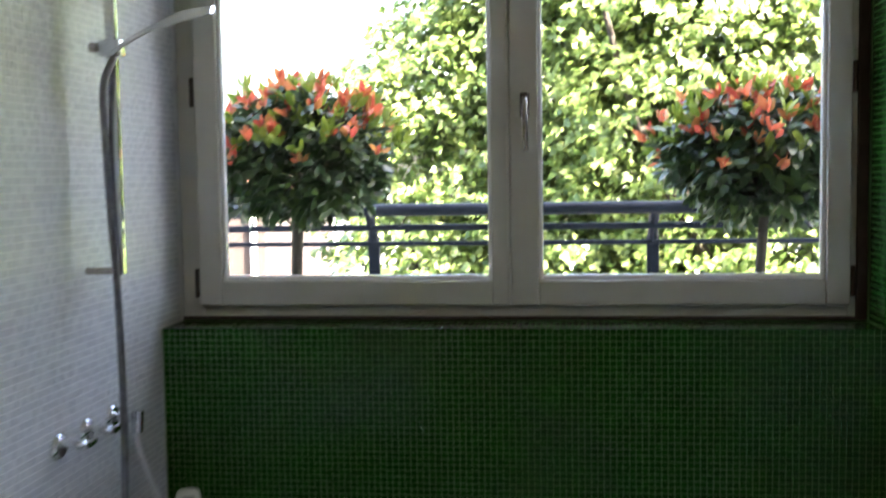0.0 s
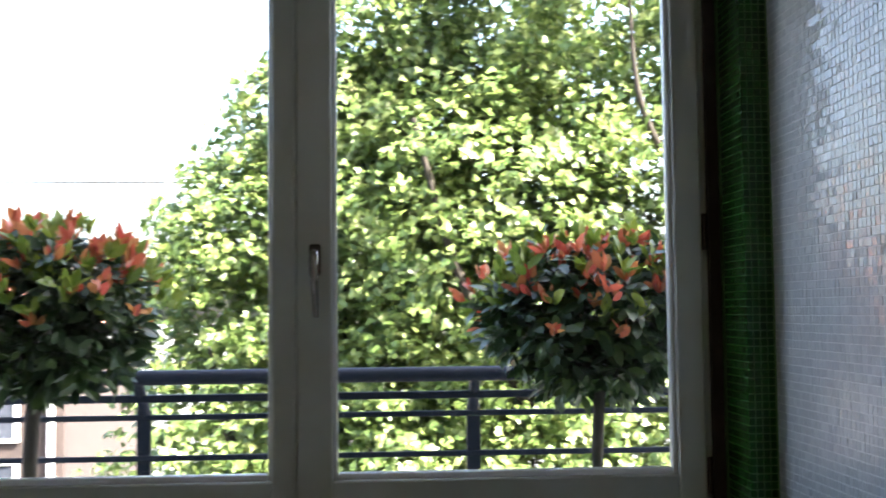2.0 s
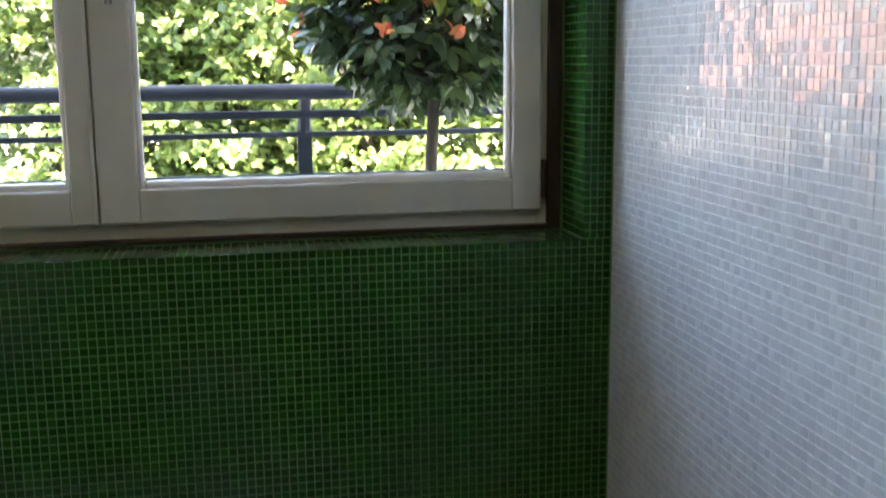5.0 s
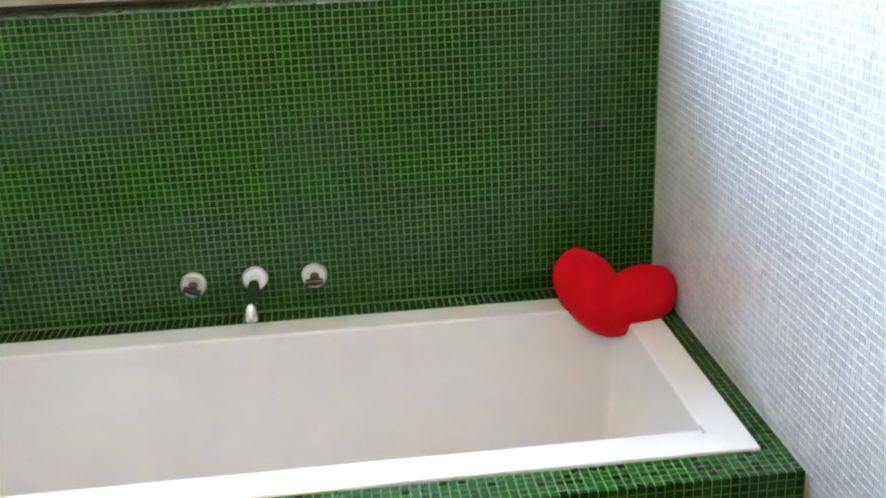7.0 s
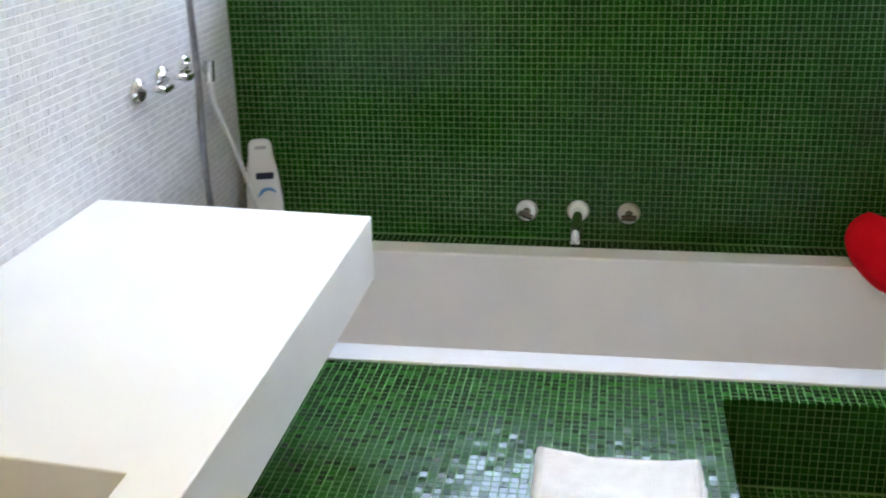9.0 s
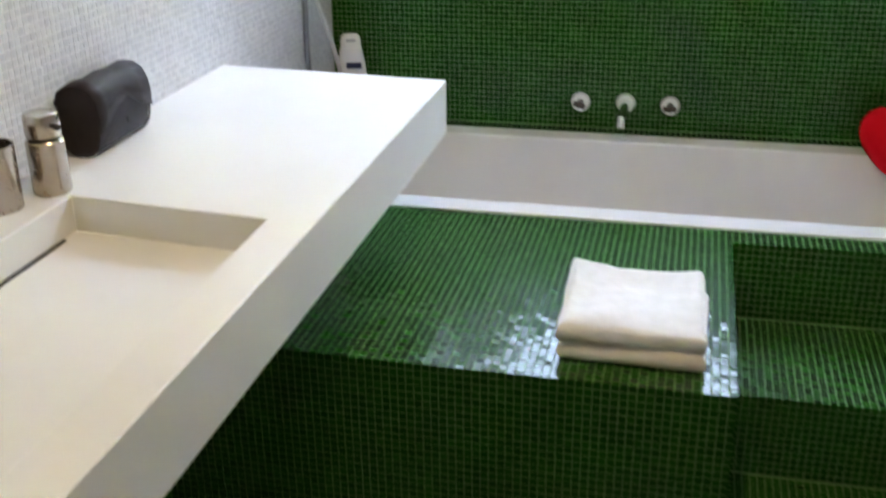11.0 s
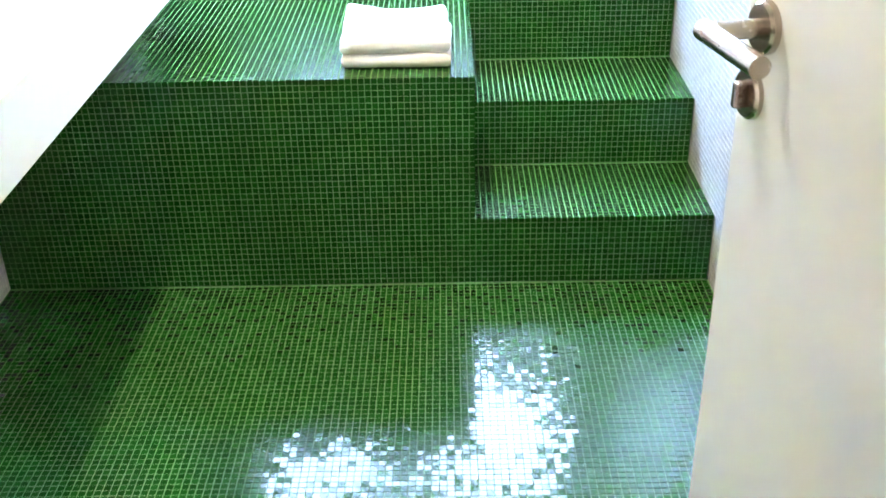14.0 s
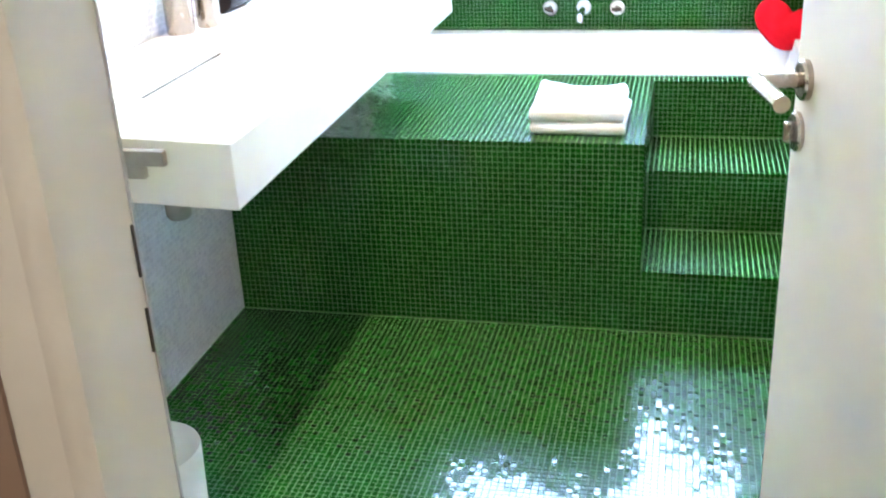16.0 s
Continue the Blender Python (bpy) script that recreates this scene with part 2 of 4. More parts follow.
def sweep(points, radius, n=10, bm=None, flat=1.0):
    """A tube along points; radius may be a list, one for each point."""
    b = bmesh.new()
    pts = [Vector(p) for p in points]
    rad = radius if isinstance(radius, (list, tuple)) else [radius] * len(pts)
    rings, side = [], None
    for k, p in enumerate(pts):
        way = (pts[min(k + 1, len(pts) - 1)] - pts[max(k - 1, 0)]).normalized()
        if side is None:
            side = way.orthogonal().normalized()
        side = (side - way * side.dot(way)).normalized()
        up = way.cross(side)
        rings.append([b.verts.new(p + (side * math.cos(a) + up * math.sin(a) * flat) * rad[k]) for a in (2 * math.pi * q / n for q in range(n))])
    for a, c in zip(rings, rings[1:]):
        for k in range(n):
            b.faces.new((a[k], a[(k + 1) % n], c[(k + 1) % n], c[k]))
    b.faces.new(rings[0])
    b.faces.new(rings[-1])
    return join(bm, b)


def arc(points, steps=8):
    """Catmull-Rom through the points."""
    p = [Vector(q) for q in points]
    p = [p[0] * 2 - p[1]] + p + [p[-1] * 2 - p[-2]]
    out = []
    for k in range(1, len(p) - 2):
        for s in range(steps):
            t = s / steps
            a, b, c, d = p[k - 1 : k + 3]
            out.append(0.5 * (2 * b + (c - a) * t + (2 * a - 5 * b + 4 * c - d) * t * t + (3 * b - a - 3 * c + d) * t ** 3))
    return out + [p[-2]]


def turn_to(way, at):
    """The pose at a place whose z runs along way."""
    return Matrix.Translation(at) @ Vector(way).to_track_quat("Z", "Y").to_matrix().to_4x4()


P, TILE, PROUD = 0.0154, 0.0135, 0.0006
RNG = np.random.default_rng(7)


def tile_grid(u_len, v_len):
    return max(1, round(u_len / P)), max(1, round(v_len / P))


def mosaic(name, parent, origin, u, v, u_len, v_len, material, label, near=None, tilt=0.013):
    """Square tiles over a flat sheet at origin, along u and v; u x v points out. near: the stretch (u0, u1, v0, v1), in metres, whose tiles are objects."""
    nu, nv = tile_grid(u_len, v_len)
    pu, pv = u_len / nu, v_len / nv
    u, v = np.array(u, float), np.array(v, float)
    n, origin = np.cross(u, v), np.array(origin, float)
    i, j = (a.ravel() for a in np.meshgrid(np.arange(nu), np.arange(nv)))
    cu, cv = (i + 0.5) * pu, (j + 0.5) * pv
    own = np.zeros(len(i), bool)
    if near:
        own = (cu > near[0]) & (cu < near[1]) & (cv > near[2]) & (cv < near[3])
    cu = cu + RNG.normal(0, 0.00018, len(i))
    cv = cv + RNG.normal(0, 0.00018, len(i))
    tu, tv = RNG.normal(0, tilt, (2, len(i)))
    hu, hv = pu / 2 * TILE / P, pv / 2 * TILE / P
    lift = RNG.normal(0, 0.00008, len(i))
    corners = np.array([(-1, -1), (1, -1), (1, 1), (-1, 1)])
    keep = ~own
    co = []
    for level, grow in ((0.0, 1.0), (PROUD, 0.955)):
        a = corners[None, :, 0] * hu * grow
        b = corners[None, :, 1] * hv * grow
        h = level + (lift[keep, None] + a * tu[keep, None] + b * tv[keep, None] if level else 0 * (a + b + tu[keep, None]))
        co.append(origin + (cu[keep, None] + a)[..., None] * u + (cv[keep, None] + b)[..., None] * v + np.asarray(h)[..., None] * n)
    verts = np.concatenate(co, 1).reshape(-1, 3)
    quads = np.array([(4, 5, 6, 7), (0, 1, 5, 4), (1, 2, 6, 5), (2, 3, 7, 6), (3, 0, 4, 7)])
    count = int(keep.sum())
    faces = (np.arange(count)[:, None, None] * 8 + quads[None]).reshape(-1, 4)
    me = bpy.data.meshes.new(name)
    me.vertices.add(len(verts))
    me.vertices.foreach_set("co", verts.ravel())
    me.loops.add(faces.size)
    me.loops.foreach_set("vertex_index", faces.ravel().astype(np.int32))
    me.polygons.add(len(faces))
    me.polygons.foreach_set("loop_start", np.arange(0, faces.size, 4, dtype=np.int32))
    me.update(calc_edges=True)
    me.shade_flat()
    me.materials.append(material)
    sheet = new(name, me)
    sheet.parent = parent
    tagged(sheet, label, "", "", "stuff")
    if own.any():
        single = bpy.data.meshes.new("tile")
        pts = [(cx * hu * g, cy * hv * g, z) for z, g in ((0, 1.0), (PROUD, 0.955)) for cx, cy in corners]
        single.from_pydata(pts, [], quads.tolist())
        single.materials.append(material)
        turn = Matrix(np.column_stack([u, v, n]).tolist()).to_4x4()
        for k in np.nonzero(own)[0]:
            t = new("tile", single)
            t.parent = parent
            at = origin + cu[k] * u + cv[k] * v + lift[k] * n
            t.matrix_local = Matrix.Translation(at.tolist()) @ turn @ Euler((tv[k], -tu[k], 0)).to_matrix().to_4x4()
    return sheet


# ---- the room ----
W, CEIL, DOOR_Y, WALL_T = 1.812, 2.60, -3.46, 0.114
SILL, SILL_R, HEAD, FRAME_Y = 1.229, 1.757, 2.47, 0.136
PLAT, PLAT_Y, STEP_Y, RISE_Y, PLAT_X = 0.560, -1.502, -1.176, -0.825, 1.214
TUB = (0.063, 1.768, -0.749, -0.066)
JAMB_L, JAMB_R = 0.847, 1.61
G = 0.003  # bed of the tiles behind the finished faces

floor = part("floor", box(-0.01, W + 0.01, DOOR_Y, 0.02, -0.12, -G), M_GROUT_G)
tagged(floor, "bathroom floor of small glossy green mosaic tiles", "floor", "", "structure")
wall_west = part("wall_west", box(-0.14, -G, DOOR_Y, 0.36, -0.12, CEIL), M_GROUT_W)
tagged(wall_west, "wall of small pale grey-white mosaic tiles", "wall", "", "structure")
wall_east = part("wall_east", box(W + G, W + 0.14, DOOR_Y, 0.36, -0.12, CEIL), M_GROUT_W)
tagged(wall_east, "wall of small pale white mosaic tiles", "wall", "", "structure")

b = box(-G, W + G, G, 0.36, -0.12, SILL - G)
box(SILL_R + G, W + G, G, 0.36, SILL - G, HEAD, bm=b)
box(-G, W + G, G, 0.36, HEAD, CEIL, bm=b)
wall_north = part("wall_north", b, M_GROUT_G)
tagged(wall_north, "window wall of dark green mosaic tiles", "wall", "", "structure")

b = box(-0.14, JAMB_L - 0.02, DOOR_Y - WALL_T, DOOR_Y, -0.12, 2.6)
box(JAMB_R + 0.02, 2.6, DOOR_Y - WALL_T, DOOR_Y, -0.12, 2.6, bm=b)
box(JAMB_L - 0.02, JAMB_R + 0.02, DOOR_Y - WALL_T, DOOR_Y, 2.07, 2.6, bm=b)
wall_south = part("wall_south", b, M_PAINT)
tagged(wall_south, "white painted wall round the bathroom doorway", "wall", "", "structure")
ceiling = part("ceiling", box(-0.14, W + 0.14, DOOR_Y, 0.36, CEIL, CEIL + 0.1), M_PAINT)
tagged(ceiling, "plain white painted ceiling", "ceiling", "", "structure")

# unseen outer wall beside and above the bathroom, added to shade the balcony
shade_facade = thing("shade_facade", 0, 0, 0, "plain unseen outer wall, added to shade the balcony from the sun", "wall", "", "structure")
for lims in ((-9.0, -0.14, 0.02, 0.36, -7.0, 14.0), (W + 0.14, 10.0, 0.02, 0.36, -7.0, 14.0), (-0.14, W + 0.14, 0.02, 0.36, CEIL + 0.1, 14.0), (-0.14, W + 0.14, 0.02, 0.36, -7.0, -0.12)):
    part("wall_panel", box(*lims), M_PAINT, shade_facade)

# hall behind the doorway
hall_floor = part("hall_floor", box(-0.14, 2.6, -5.6, DOOR_Y, -0.12, -0.006), M_OAK)
tagged(hall_floor, "brown wooden hall floor", "floor", "", "structure")
for nm, lims in (("hall_wall_west", (-0.24, -0.14, -5.6, DOOR_Y, -0.12, 2.4)), ("hall_wall_east", (2.6, 2.7, -5.6, DOOR_Y - WALL_T, -0.12, 2.4)), ("hall_wall_south", (-0.24, 2.7, -5.7, -5.6, -0.12, 2.4))):
    tagged(part(nm, box(*lims), M_PAINT), "plain painted hall wall", "wall", "", "structure")
hall_ceiling = part("hall_ceiling", box(-0.24, 2.7, -5.7, DOOR_Y - WALL_T, 2.4, 2.5), M_PAINT)
tagged(hall_ceiling, "plain white hall ceiling", "ceiling", "", "structure")
# Thin taupe panel over the hall side of the door wall.
hall_panel = part("hall_wall_panel", box(-0.13, JAMB_L - 0.075, DOOR_Y - WALL_T - 0.006, DOOR_Y - WALL_T - 0.001, 0, 2.4), M_BROWN)
tagged(hall_panel, "taupe hall side of the door wall", "wall", "", "structure")

# door lining with a moulded architrave, seal and strike plate
door_frame = tagged(thing("door_1_frame", JAMB_L, DOOR_Y, 0), "cream painted wooden door lining with moulded architrave", "door frame", "", "structure")
D = -WALL_T
part("lining", box(-0.02, 0.0, D, 0.0, 0, 2.07, 0.002), M_JAMB, door_frame)
part("lining", box(JAMB_R - JAMB_L, JAMB_R - JAMB_L + 0.02, D, 0.0, 0, 2.07, 0.002), M_JAMB, door_frame)
part("lining_head", box(-0.02, JAMB_R - JAMB_L + 0.02, D, 0.0, 2.05, 2.07, 0.002), M_JAMB, door_frame)
part("seal", box(0.0, 0.002, -0.002, 0.0015, 0, 2.05, 0.0005), M_GREYP, door_frame, "grey rubber door seal")
part("strike_plate", box(0.0, 0.0025, -0.0065, -0.003, 1.06, 1.11, 0.001), M_BRONZE, door_frame, "dark strike plate")
part("strike_plate", box(0.0, 0.0025, -0.0065, -0.003, 0.985, 1.03, 0.001), M_BRONZE, door_frame, "dark strike plate")
for s, x in ((-1, 0.0), (1, JAMB_R - JAMB_L)):
    bb = bmesh.new()
    prof = [(0.0, 0.0), (0.0, 0.008), (0.006, 0.014), (0.016, 0.016), (0.028, 0.011), (0.036, 0.014), (0.052, 0.018), (0.066, 0.016), (0.070, 0.0)]
    ends = [[bb.verts.new((x + s * (a - 0.004), D - d, z)) for a, d in prof] for z in (0.0, 2.10)]
    for k in range(len(prof)):
        j = (k + 1) % len(prof)
        bb.faces.new((ends[0][k], ends[0][j], ends[1][j], ends[1][k]))
    bb.faces.new(ends[0]), bb.faces.new(ends[1])
    part("architrave", bb, M_JAMB, door_frame, "", True)

# ---- tiles of the shell ----
GREEN_L, WHITE_L = "glossy green glass mosaic tiles", "pale white glass mosaic tiles"
mosaic("floor_tiles", floor, (0, DOOR_Y, -G), (1, 0, 0), (0, 1, 0), W, PLAT_Y - DOOR_Y, M_GREEN, GREEN_L, (0.9, 1.18, 0.75, 1.03), tilt=0.017)
mosaic("wall_tiles", wall_north, (0, G, PLAT), (1, 0, 0), (0, 0, 1), W, SILL - PLAT, M_GREEN, GREEN_L, (1.28, 1.56, 0.38, 0.66))
mosaic("wall_tiles", wall_north, (SILL_R, G, SILL), (1, 0, 0), (0, 0, 1), W - SILL_R, HEAD - SILL, M_GREEN, GREEN_L)
mosaic("sill_tiles", wall_north, (0, 0, SILL - G), (1, 0, 0), (0, 1, 0), SILL_R, FRAME_Y, M_GREEN, GREEN_L, (0.9, 1.5, 0, 0.14), tilt=0.017)
mosaic("reveal_tiles", wall_north, (SILL_R + G, FRAME_Y, SILL), (0, -1, 0), (0, 0, 1), FRAME_Y, HEAD - SILL, M_GREEN, GREEN_L)
mosaic("wall_tiles", wall_east, (W + G, 0, PLAT), (0, -1, 0), (0, 0, 1), -DOOR_Y, CEIL - PLAT, M_WHITE, WHITE_L, (0.95, 1.23, 0.75, 1.03), tilt=0.028)
mosaic("wall_tiles", wall_east, (W + G, PLAT_Y, 0), (0, -1, 0), (0, 0, 1), PLAT_Y - DOOR_Y, PLAT, M_WHITE, WHITE_L, tilt=0.028)
mosaic("wall_tiles", wall_east, (W + G, RISE_Y, 0.187), (0, -1, 0), (0, 0, 1), RISE_Y - PLAT_Y, PLAT - 0.187, M_WHITE, WHITE_L, tilt=0.028)
mosaic("wall_tiles", wall_west, (-G, DOOR_Y, 0), (0, 1, 0), (0, 0, 1), -DOOR_Y + FRAME_Y, CEIL, M_WHITE, WHITE_L, (1.95, 2.23, 0.92, 1.20), tilt=0.028)

# ---- platform with steps ----
platform = thing("tiled_platform", 0, 0, 0, "built-in green mosaic platform round the bathtub with two side steps", "platform")
plat_body = part("platform_body", box(0, PLAT_X - G, PLAT_Y + G, TUB[2], 0, PLAT - G), M_GROUT_G, platform)
part("ledge", box(0, TUB[0], TUB[2], 0, 0, PLAT - G), M_GROUT_G, platform)
side_ledge = part("ledge", box(TUB[1], W, TUB[2], 0, 0, PLAT - G), M_GROUT_G, platform)
back_ledge = part("ledge", box(TUB[0], TUB[1], TUB[3], 0, 0, PLAT - G), M_GROUT_G, platform)
b = box(PLAT_X - G, W, PLAT_Y + G, STEP_Y + G, 0, 0.187 - G)
lower_step = part("step", b, M_GROUT_G, platform)
middle_step = part("step", box(PLAT_X - G, W, STEP_Y + G, RISE_Y + G, 0, 0.373 - G), M_GROUT_G, platform)
upper_step = part("step", box(PLAT_X - G, W, RISE_Y + G, TUB[2], 0, PLAT - G), M_GROUT_G, platform)
X, Y, Z, NY = (1, 0, 0), (0, 1, 0), (0, 0, 1), (0, -1, 0)
SW = W - PLAT_X
mosaic("platform_tiles", plat_body, (0, PLAT_Y, PLAT - G), X, Y, PLAT_X, TUB[2] - PLAT_Y, M_GREEN, GREEN_L, (0.62, 0.90, 0.0, 0.28), tilt=0.017)
mosaic("platform_front_tiles", plat_body, (0, PLAT_Y + G, 0), X, Z, PLAT_X, PLAT, M_GREEN, GREEN_L, (0.75, 1.03, 0.28, 0.56))
mosaic("platform_side_tiles", plat_body, (PLAT_X - G, PLAT_Y, 0.187), Y, Z, STEP_Y - PLAT_Y, PLAT - 0.187, M_GREEN, GREEN_L)
mosaic("platform_side_tiles", plat_body, (PLAT_X - G, STEP_Y, 0.373), Y, Z, RISE_Y - STEP_Y, PLAT - 0.373, M_GREEN, GREEN_L)
mosaic("ledge_tiles", side_ledge, (TUB[1], TUB[2], PLAT - G), X, Y, W - TUB[1], -TUB[2], M_GREEN, GREEN_L, tilt=0.017)
mosaic("ledge_tiles", back_ledge, (0, TUB[3], PLAT - G), X, Y, TUB[1], -TUB[3], M_GREEN, GREEN_L, tilt=0.017)
mosaic("step_tiles", lower_step, (PLAT_X, PLAT_Y, 0.187 - G), X, Y, SW, STEP_Y - PLAT_Y, M_GREEN, GREEN_L, (0, 0.28, 0, 0.28), tilt=0.017)
mosaic("riser_tiles", lower_step, (PLAT_X, PLAT_Y + G, 0), X, Z, SW, 0.187, M_GREEN, GREEN_L)
mosaic("step_tiles", middle_step, (PLAT_X, STEP_Y, 0.373 - G), X, Y, SW, RISE_Y - STEP_Y, M_GREEN, GREEN_L, tilt=0.017)
mosaic("riser_tiles", middle_step, (PLAT_X, STEP_Y + G, 0.187), X, Z, SW, 0.186, M_GREEN, GREEN_L)
mosaic("step_tiles", upper_step, (PLAT_X, RISE_Y, PLAT - G), X, Y, SW, TUB[2] - RISE_Y, M_GREEN, GREEN_L, tilt=0.017)
mosaic("riser_tiles", upper_step, (PLAT_X, RISE_Y + G, 0.373), X, Z, SW, PLAT - 0.373, M_GREEN, GREEN_L)


# ---- window ----
def ring(x0, x1, z0, z1, wl, wr, wb, wt, y0, y1, bevel):
    b = box(x0, x0 + wl, y0, y1, z0, z1, bevel)
    box(x1 - wr, x1, y0, y1, z0, z1, bevel, b)
    box(x0 + wl, x1 - wr, y0, y1, z0, z0 + wb, bevel, b)
    box(x0 + wl, x1 - wr, y0, y1, z1 - wt, z1, bevel, b)
    return b


window = thing("window_1", 0, FRAME_Y, SILL, "closed two-leaf cream wooden window with clear panes", "window", "", "structure")
TOP = HEAD - SILL
part("window_frame", ring(0.0, SILL_R, 0.0, TOP, 0.056, 0.044, 0.040, 0.045, 0.022, 0.085, 0.003), M_FRAME, window)
# Dark brown strips: frame gasket and the shade of its gap, put into colour.
part("seal", box(1.731, 1.757, 0.010, 0.0225, 0.0, TOP, 0.002), M_GAP_HINGE, window, "dark brown gasket strip painting the shadow gap beside the frame")
part("seal", box(0.0, 1.731, 0.012, 0.0225, 0.0, 0.009, 0.002), M_GAP_HINGE, window, "dark brown gasket strip painting the shadow gap under the frame")
for x0, x1, wl, wr in ((0.054, 0.8755, 0.062, 0.046), (0.8775, 1.713, 0.072, 0.058)):
    sash = part("sash", ring(x0, x1, 0.040, TOP - 0.03, wl, wr, 0.064, 0.064, -0.006, 0.06, 0.004), M_FRAME, window)
    part("skylit_glazing_bead", ring(x0 + wl - 0.001, x1 - wr + 0.001, 0.101, TOP - 0.093, 0.011, 0.011, 0.016, 0.011, 0.008, 0.034, 0.0055), M_BEAD_SKYLIT, sash)
    pane = part("pane", box(x0 + wl - 0.003, x1 - wr + 0.003, 0.026, 0.030, 0.10, TOP - 0.09), M_GLASS, sash)
    pane.visible_shadow = False
part("cover_strip", box(0.8685, 0.8765, -0.010, -0.005, 0.041, TOP - 0.031, 0.002), M_FRAME, window)
handle = part("handle_rosette", box(0.904, 0.928, -0.016, -0.0065, 0.515, 0.580, 0.005), M_BRONZE, window, "dark metal handle plate")
part("handle_lever", sweep([(0.916, -0.014, 0.562), (0.916, -0.040, 0.562), (0.916, -0.047, 0.555), (0.916, -0.048, 0.53), (0.918, -0.046, 0.48), (0.920, -0.043, 0.432)], [0.007, 0.007, 0.008, 0.008, 0.0075, 0.006], 12), M_STEEL, handle, "slim brushed metal lever", True)
for hx, hm in ((0.048, M_BRONZE), (1.719, M_GAP_HINGE)):
    for hz in (0.10, 0.60):
        part("hinge", sweep([(hx, -0.003, hz - 0.038), (hx, -0.003, hz + 0.038)], 0.006, 12), hm, window, "slim window hinge", True)

# ---- bathtub ----
tub = thing("bathtub", TUB[0], TUB[2], 0, "white rectangular bathtub sunk into the green tiled platform", "bathtub")
tw, td = TUB[1] - TUB[0], TUB[3] - TUB[2]
b = bmesh.new()
rimw = 0.070


def loop(x0, x1, y0, y1, z, r, seg=5):
    out = []
    for cx, cy, a0 in ((x1 - r, y1 - r, 0), (x0 + r, y1 - r, 90), (x0 + r, y0 + r, 180), (x1 - r, y0 + r, 270)):
        for k in range(seg + 1):
            a = radians(a0 + 90 * k / seg)
            out.append(b.verts.new((cx + r * math.cos(a), cy + r * math.sin(a), z)))
    return out


levels = [loop(0, tw, 0, td, PLAT - 0.02, 0.004), loop(0, tw, 0, td, PLAT + 0.0005, 0.004), loop(0.002, tw - 0.002, 0.002, td - 0.002, PLAT + 0.0025, 0.004),
          loop(rimw, tw - rimw, rimw, td - rimw, PLAT + 0.0025, 0.012), loop(rimw + 0.004, tw - rimw - 0.004, rimw + 0.004, td - rimw - 0.004, PLAT - 0.002, 0.014),
          loop(rimw + 0.02, tw - rimw - 0.022, rimw + 0.015, td - rimw - 0.015, 0.22, 0.03), loop(rimw + 0.04, tw - rimw - 0.05, rimw + 0.035, td - rimw - 0.035, 0.17, 0.05)]
for a, c in zip(levels, levels[1:]):
    for k in range(len(a)):
        b.faces.new((a[k], a[(k + 1) % len(a)], c[(k + 1) % len(a)], c[k]))
b.faces.new(levels[-1])
part("shell", b, M_TUB, tub, "", True)
part("rim_mark", box(1.627, 1.632, 0.060, 0.085, PLAT + 0.002, PLAT + 0.0045, 0.0008), M_GREYP, tub, "small grey fitting on the tub rim")
part("drain", lathe([(0, 0.186), (0.03, 0.186), (0.034, 0.181)], 24, Matrix.Translation((0.85, td / 2, 0))), M_CHROME, tub, "chrome drain", True)


# ---- bath taps ----
def bath_valve(x, turn):
    t = thing("bath_tap", x, 0, 0.637, "round chrome wall valve with a bar handle over the tub", "tap", "bath taps")
    part("rosette", lathe([(0, 0.010), (0.024, 0.010), (0.028, 0.006), (0.029, 0.0)], 32, turn_to((0, -1, 0), (0, 0, 0))), M_SATIN, t, "", True)
    part("stem", lathe([(0.011, 0.009), (0.009, 0.022), (0.011, 0.036), (0, 0.036)], 20, turn_to((0, -1, 0), (0, 0, 0))), M_BRONZE, t, "", True)
    s, c = math.sin(radians(turn)), math.cos(radians(turn))
    part("handle", sweep([(-0.019 * c, -0.040, 0.019 * s), (0.019 * c, -0.040, -0.019 * s)], 0.0075, 14), M_BRONZE, t, "", True)


bath_valve(0.774, 20)
bath_valve(1.039, 0)
spout = thing("bath_spout", 0.908, 0, 0.640, "straight chrome wall spout over the bathtub", "tap", "bath taps")
part("rosette", lathe([(0, 0.010), (0.024, 0.010), (0.028, 0.006), (0.029, 0.0)], 32, turn_to((0, -1, 0), (0, 0, 0))), M_SATIN, spout, "", True)
part("pipe", sweep([(0, -0.008, 0), (0, -0.14, 0), (0, -0.155, -0.001), (0, -0.165, -0.005), (0, -0.170, -0.014), (0, -0.171, -0.026)], 0.0135, 18), M_CHROME, spout, "", True)

# ---- shower on the west wall ----
RX, RY = 0.075, -0.410
shower = thing("shower_rail", 0, RY, 0, "chrome shower rail with slim hand shower and metal hose", "shower")
part("rail", box(RX - 0.011, RX + 0.011, -0.009, 0.009, 1.405, 2.15, 0.002), M_CHROME, shower)
for z in (1.413, 2.13):
    part("bracket", sweep([(0, 0, z), (RX, 0, z)], 0.008, 12), M_STEEL, shower, "", True)
slider = part("slider", box(RX - 0.022, RX + 0.026, -0.02, 0.014, 1.862, 1.898, 0.005), M_CHROME, shower, "", True)
part("clamp_knob", sweep([(0.028, 0, 1.885), (RX - 0.018, 0, 1.883)], 0.010, 14), M_STEEL, slider, "", True)
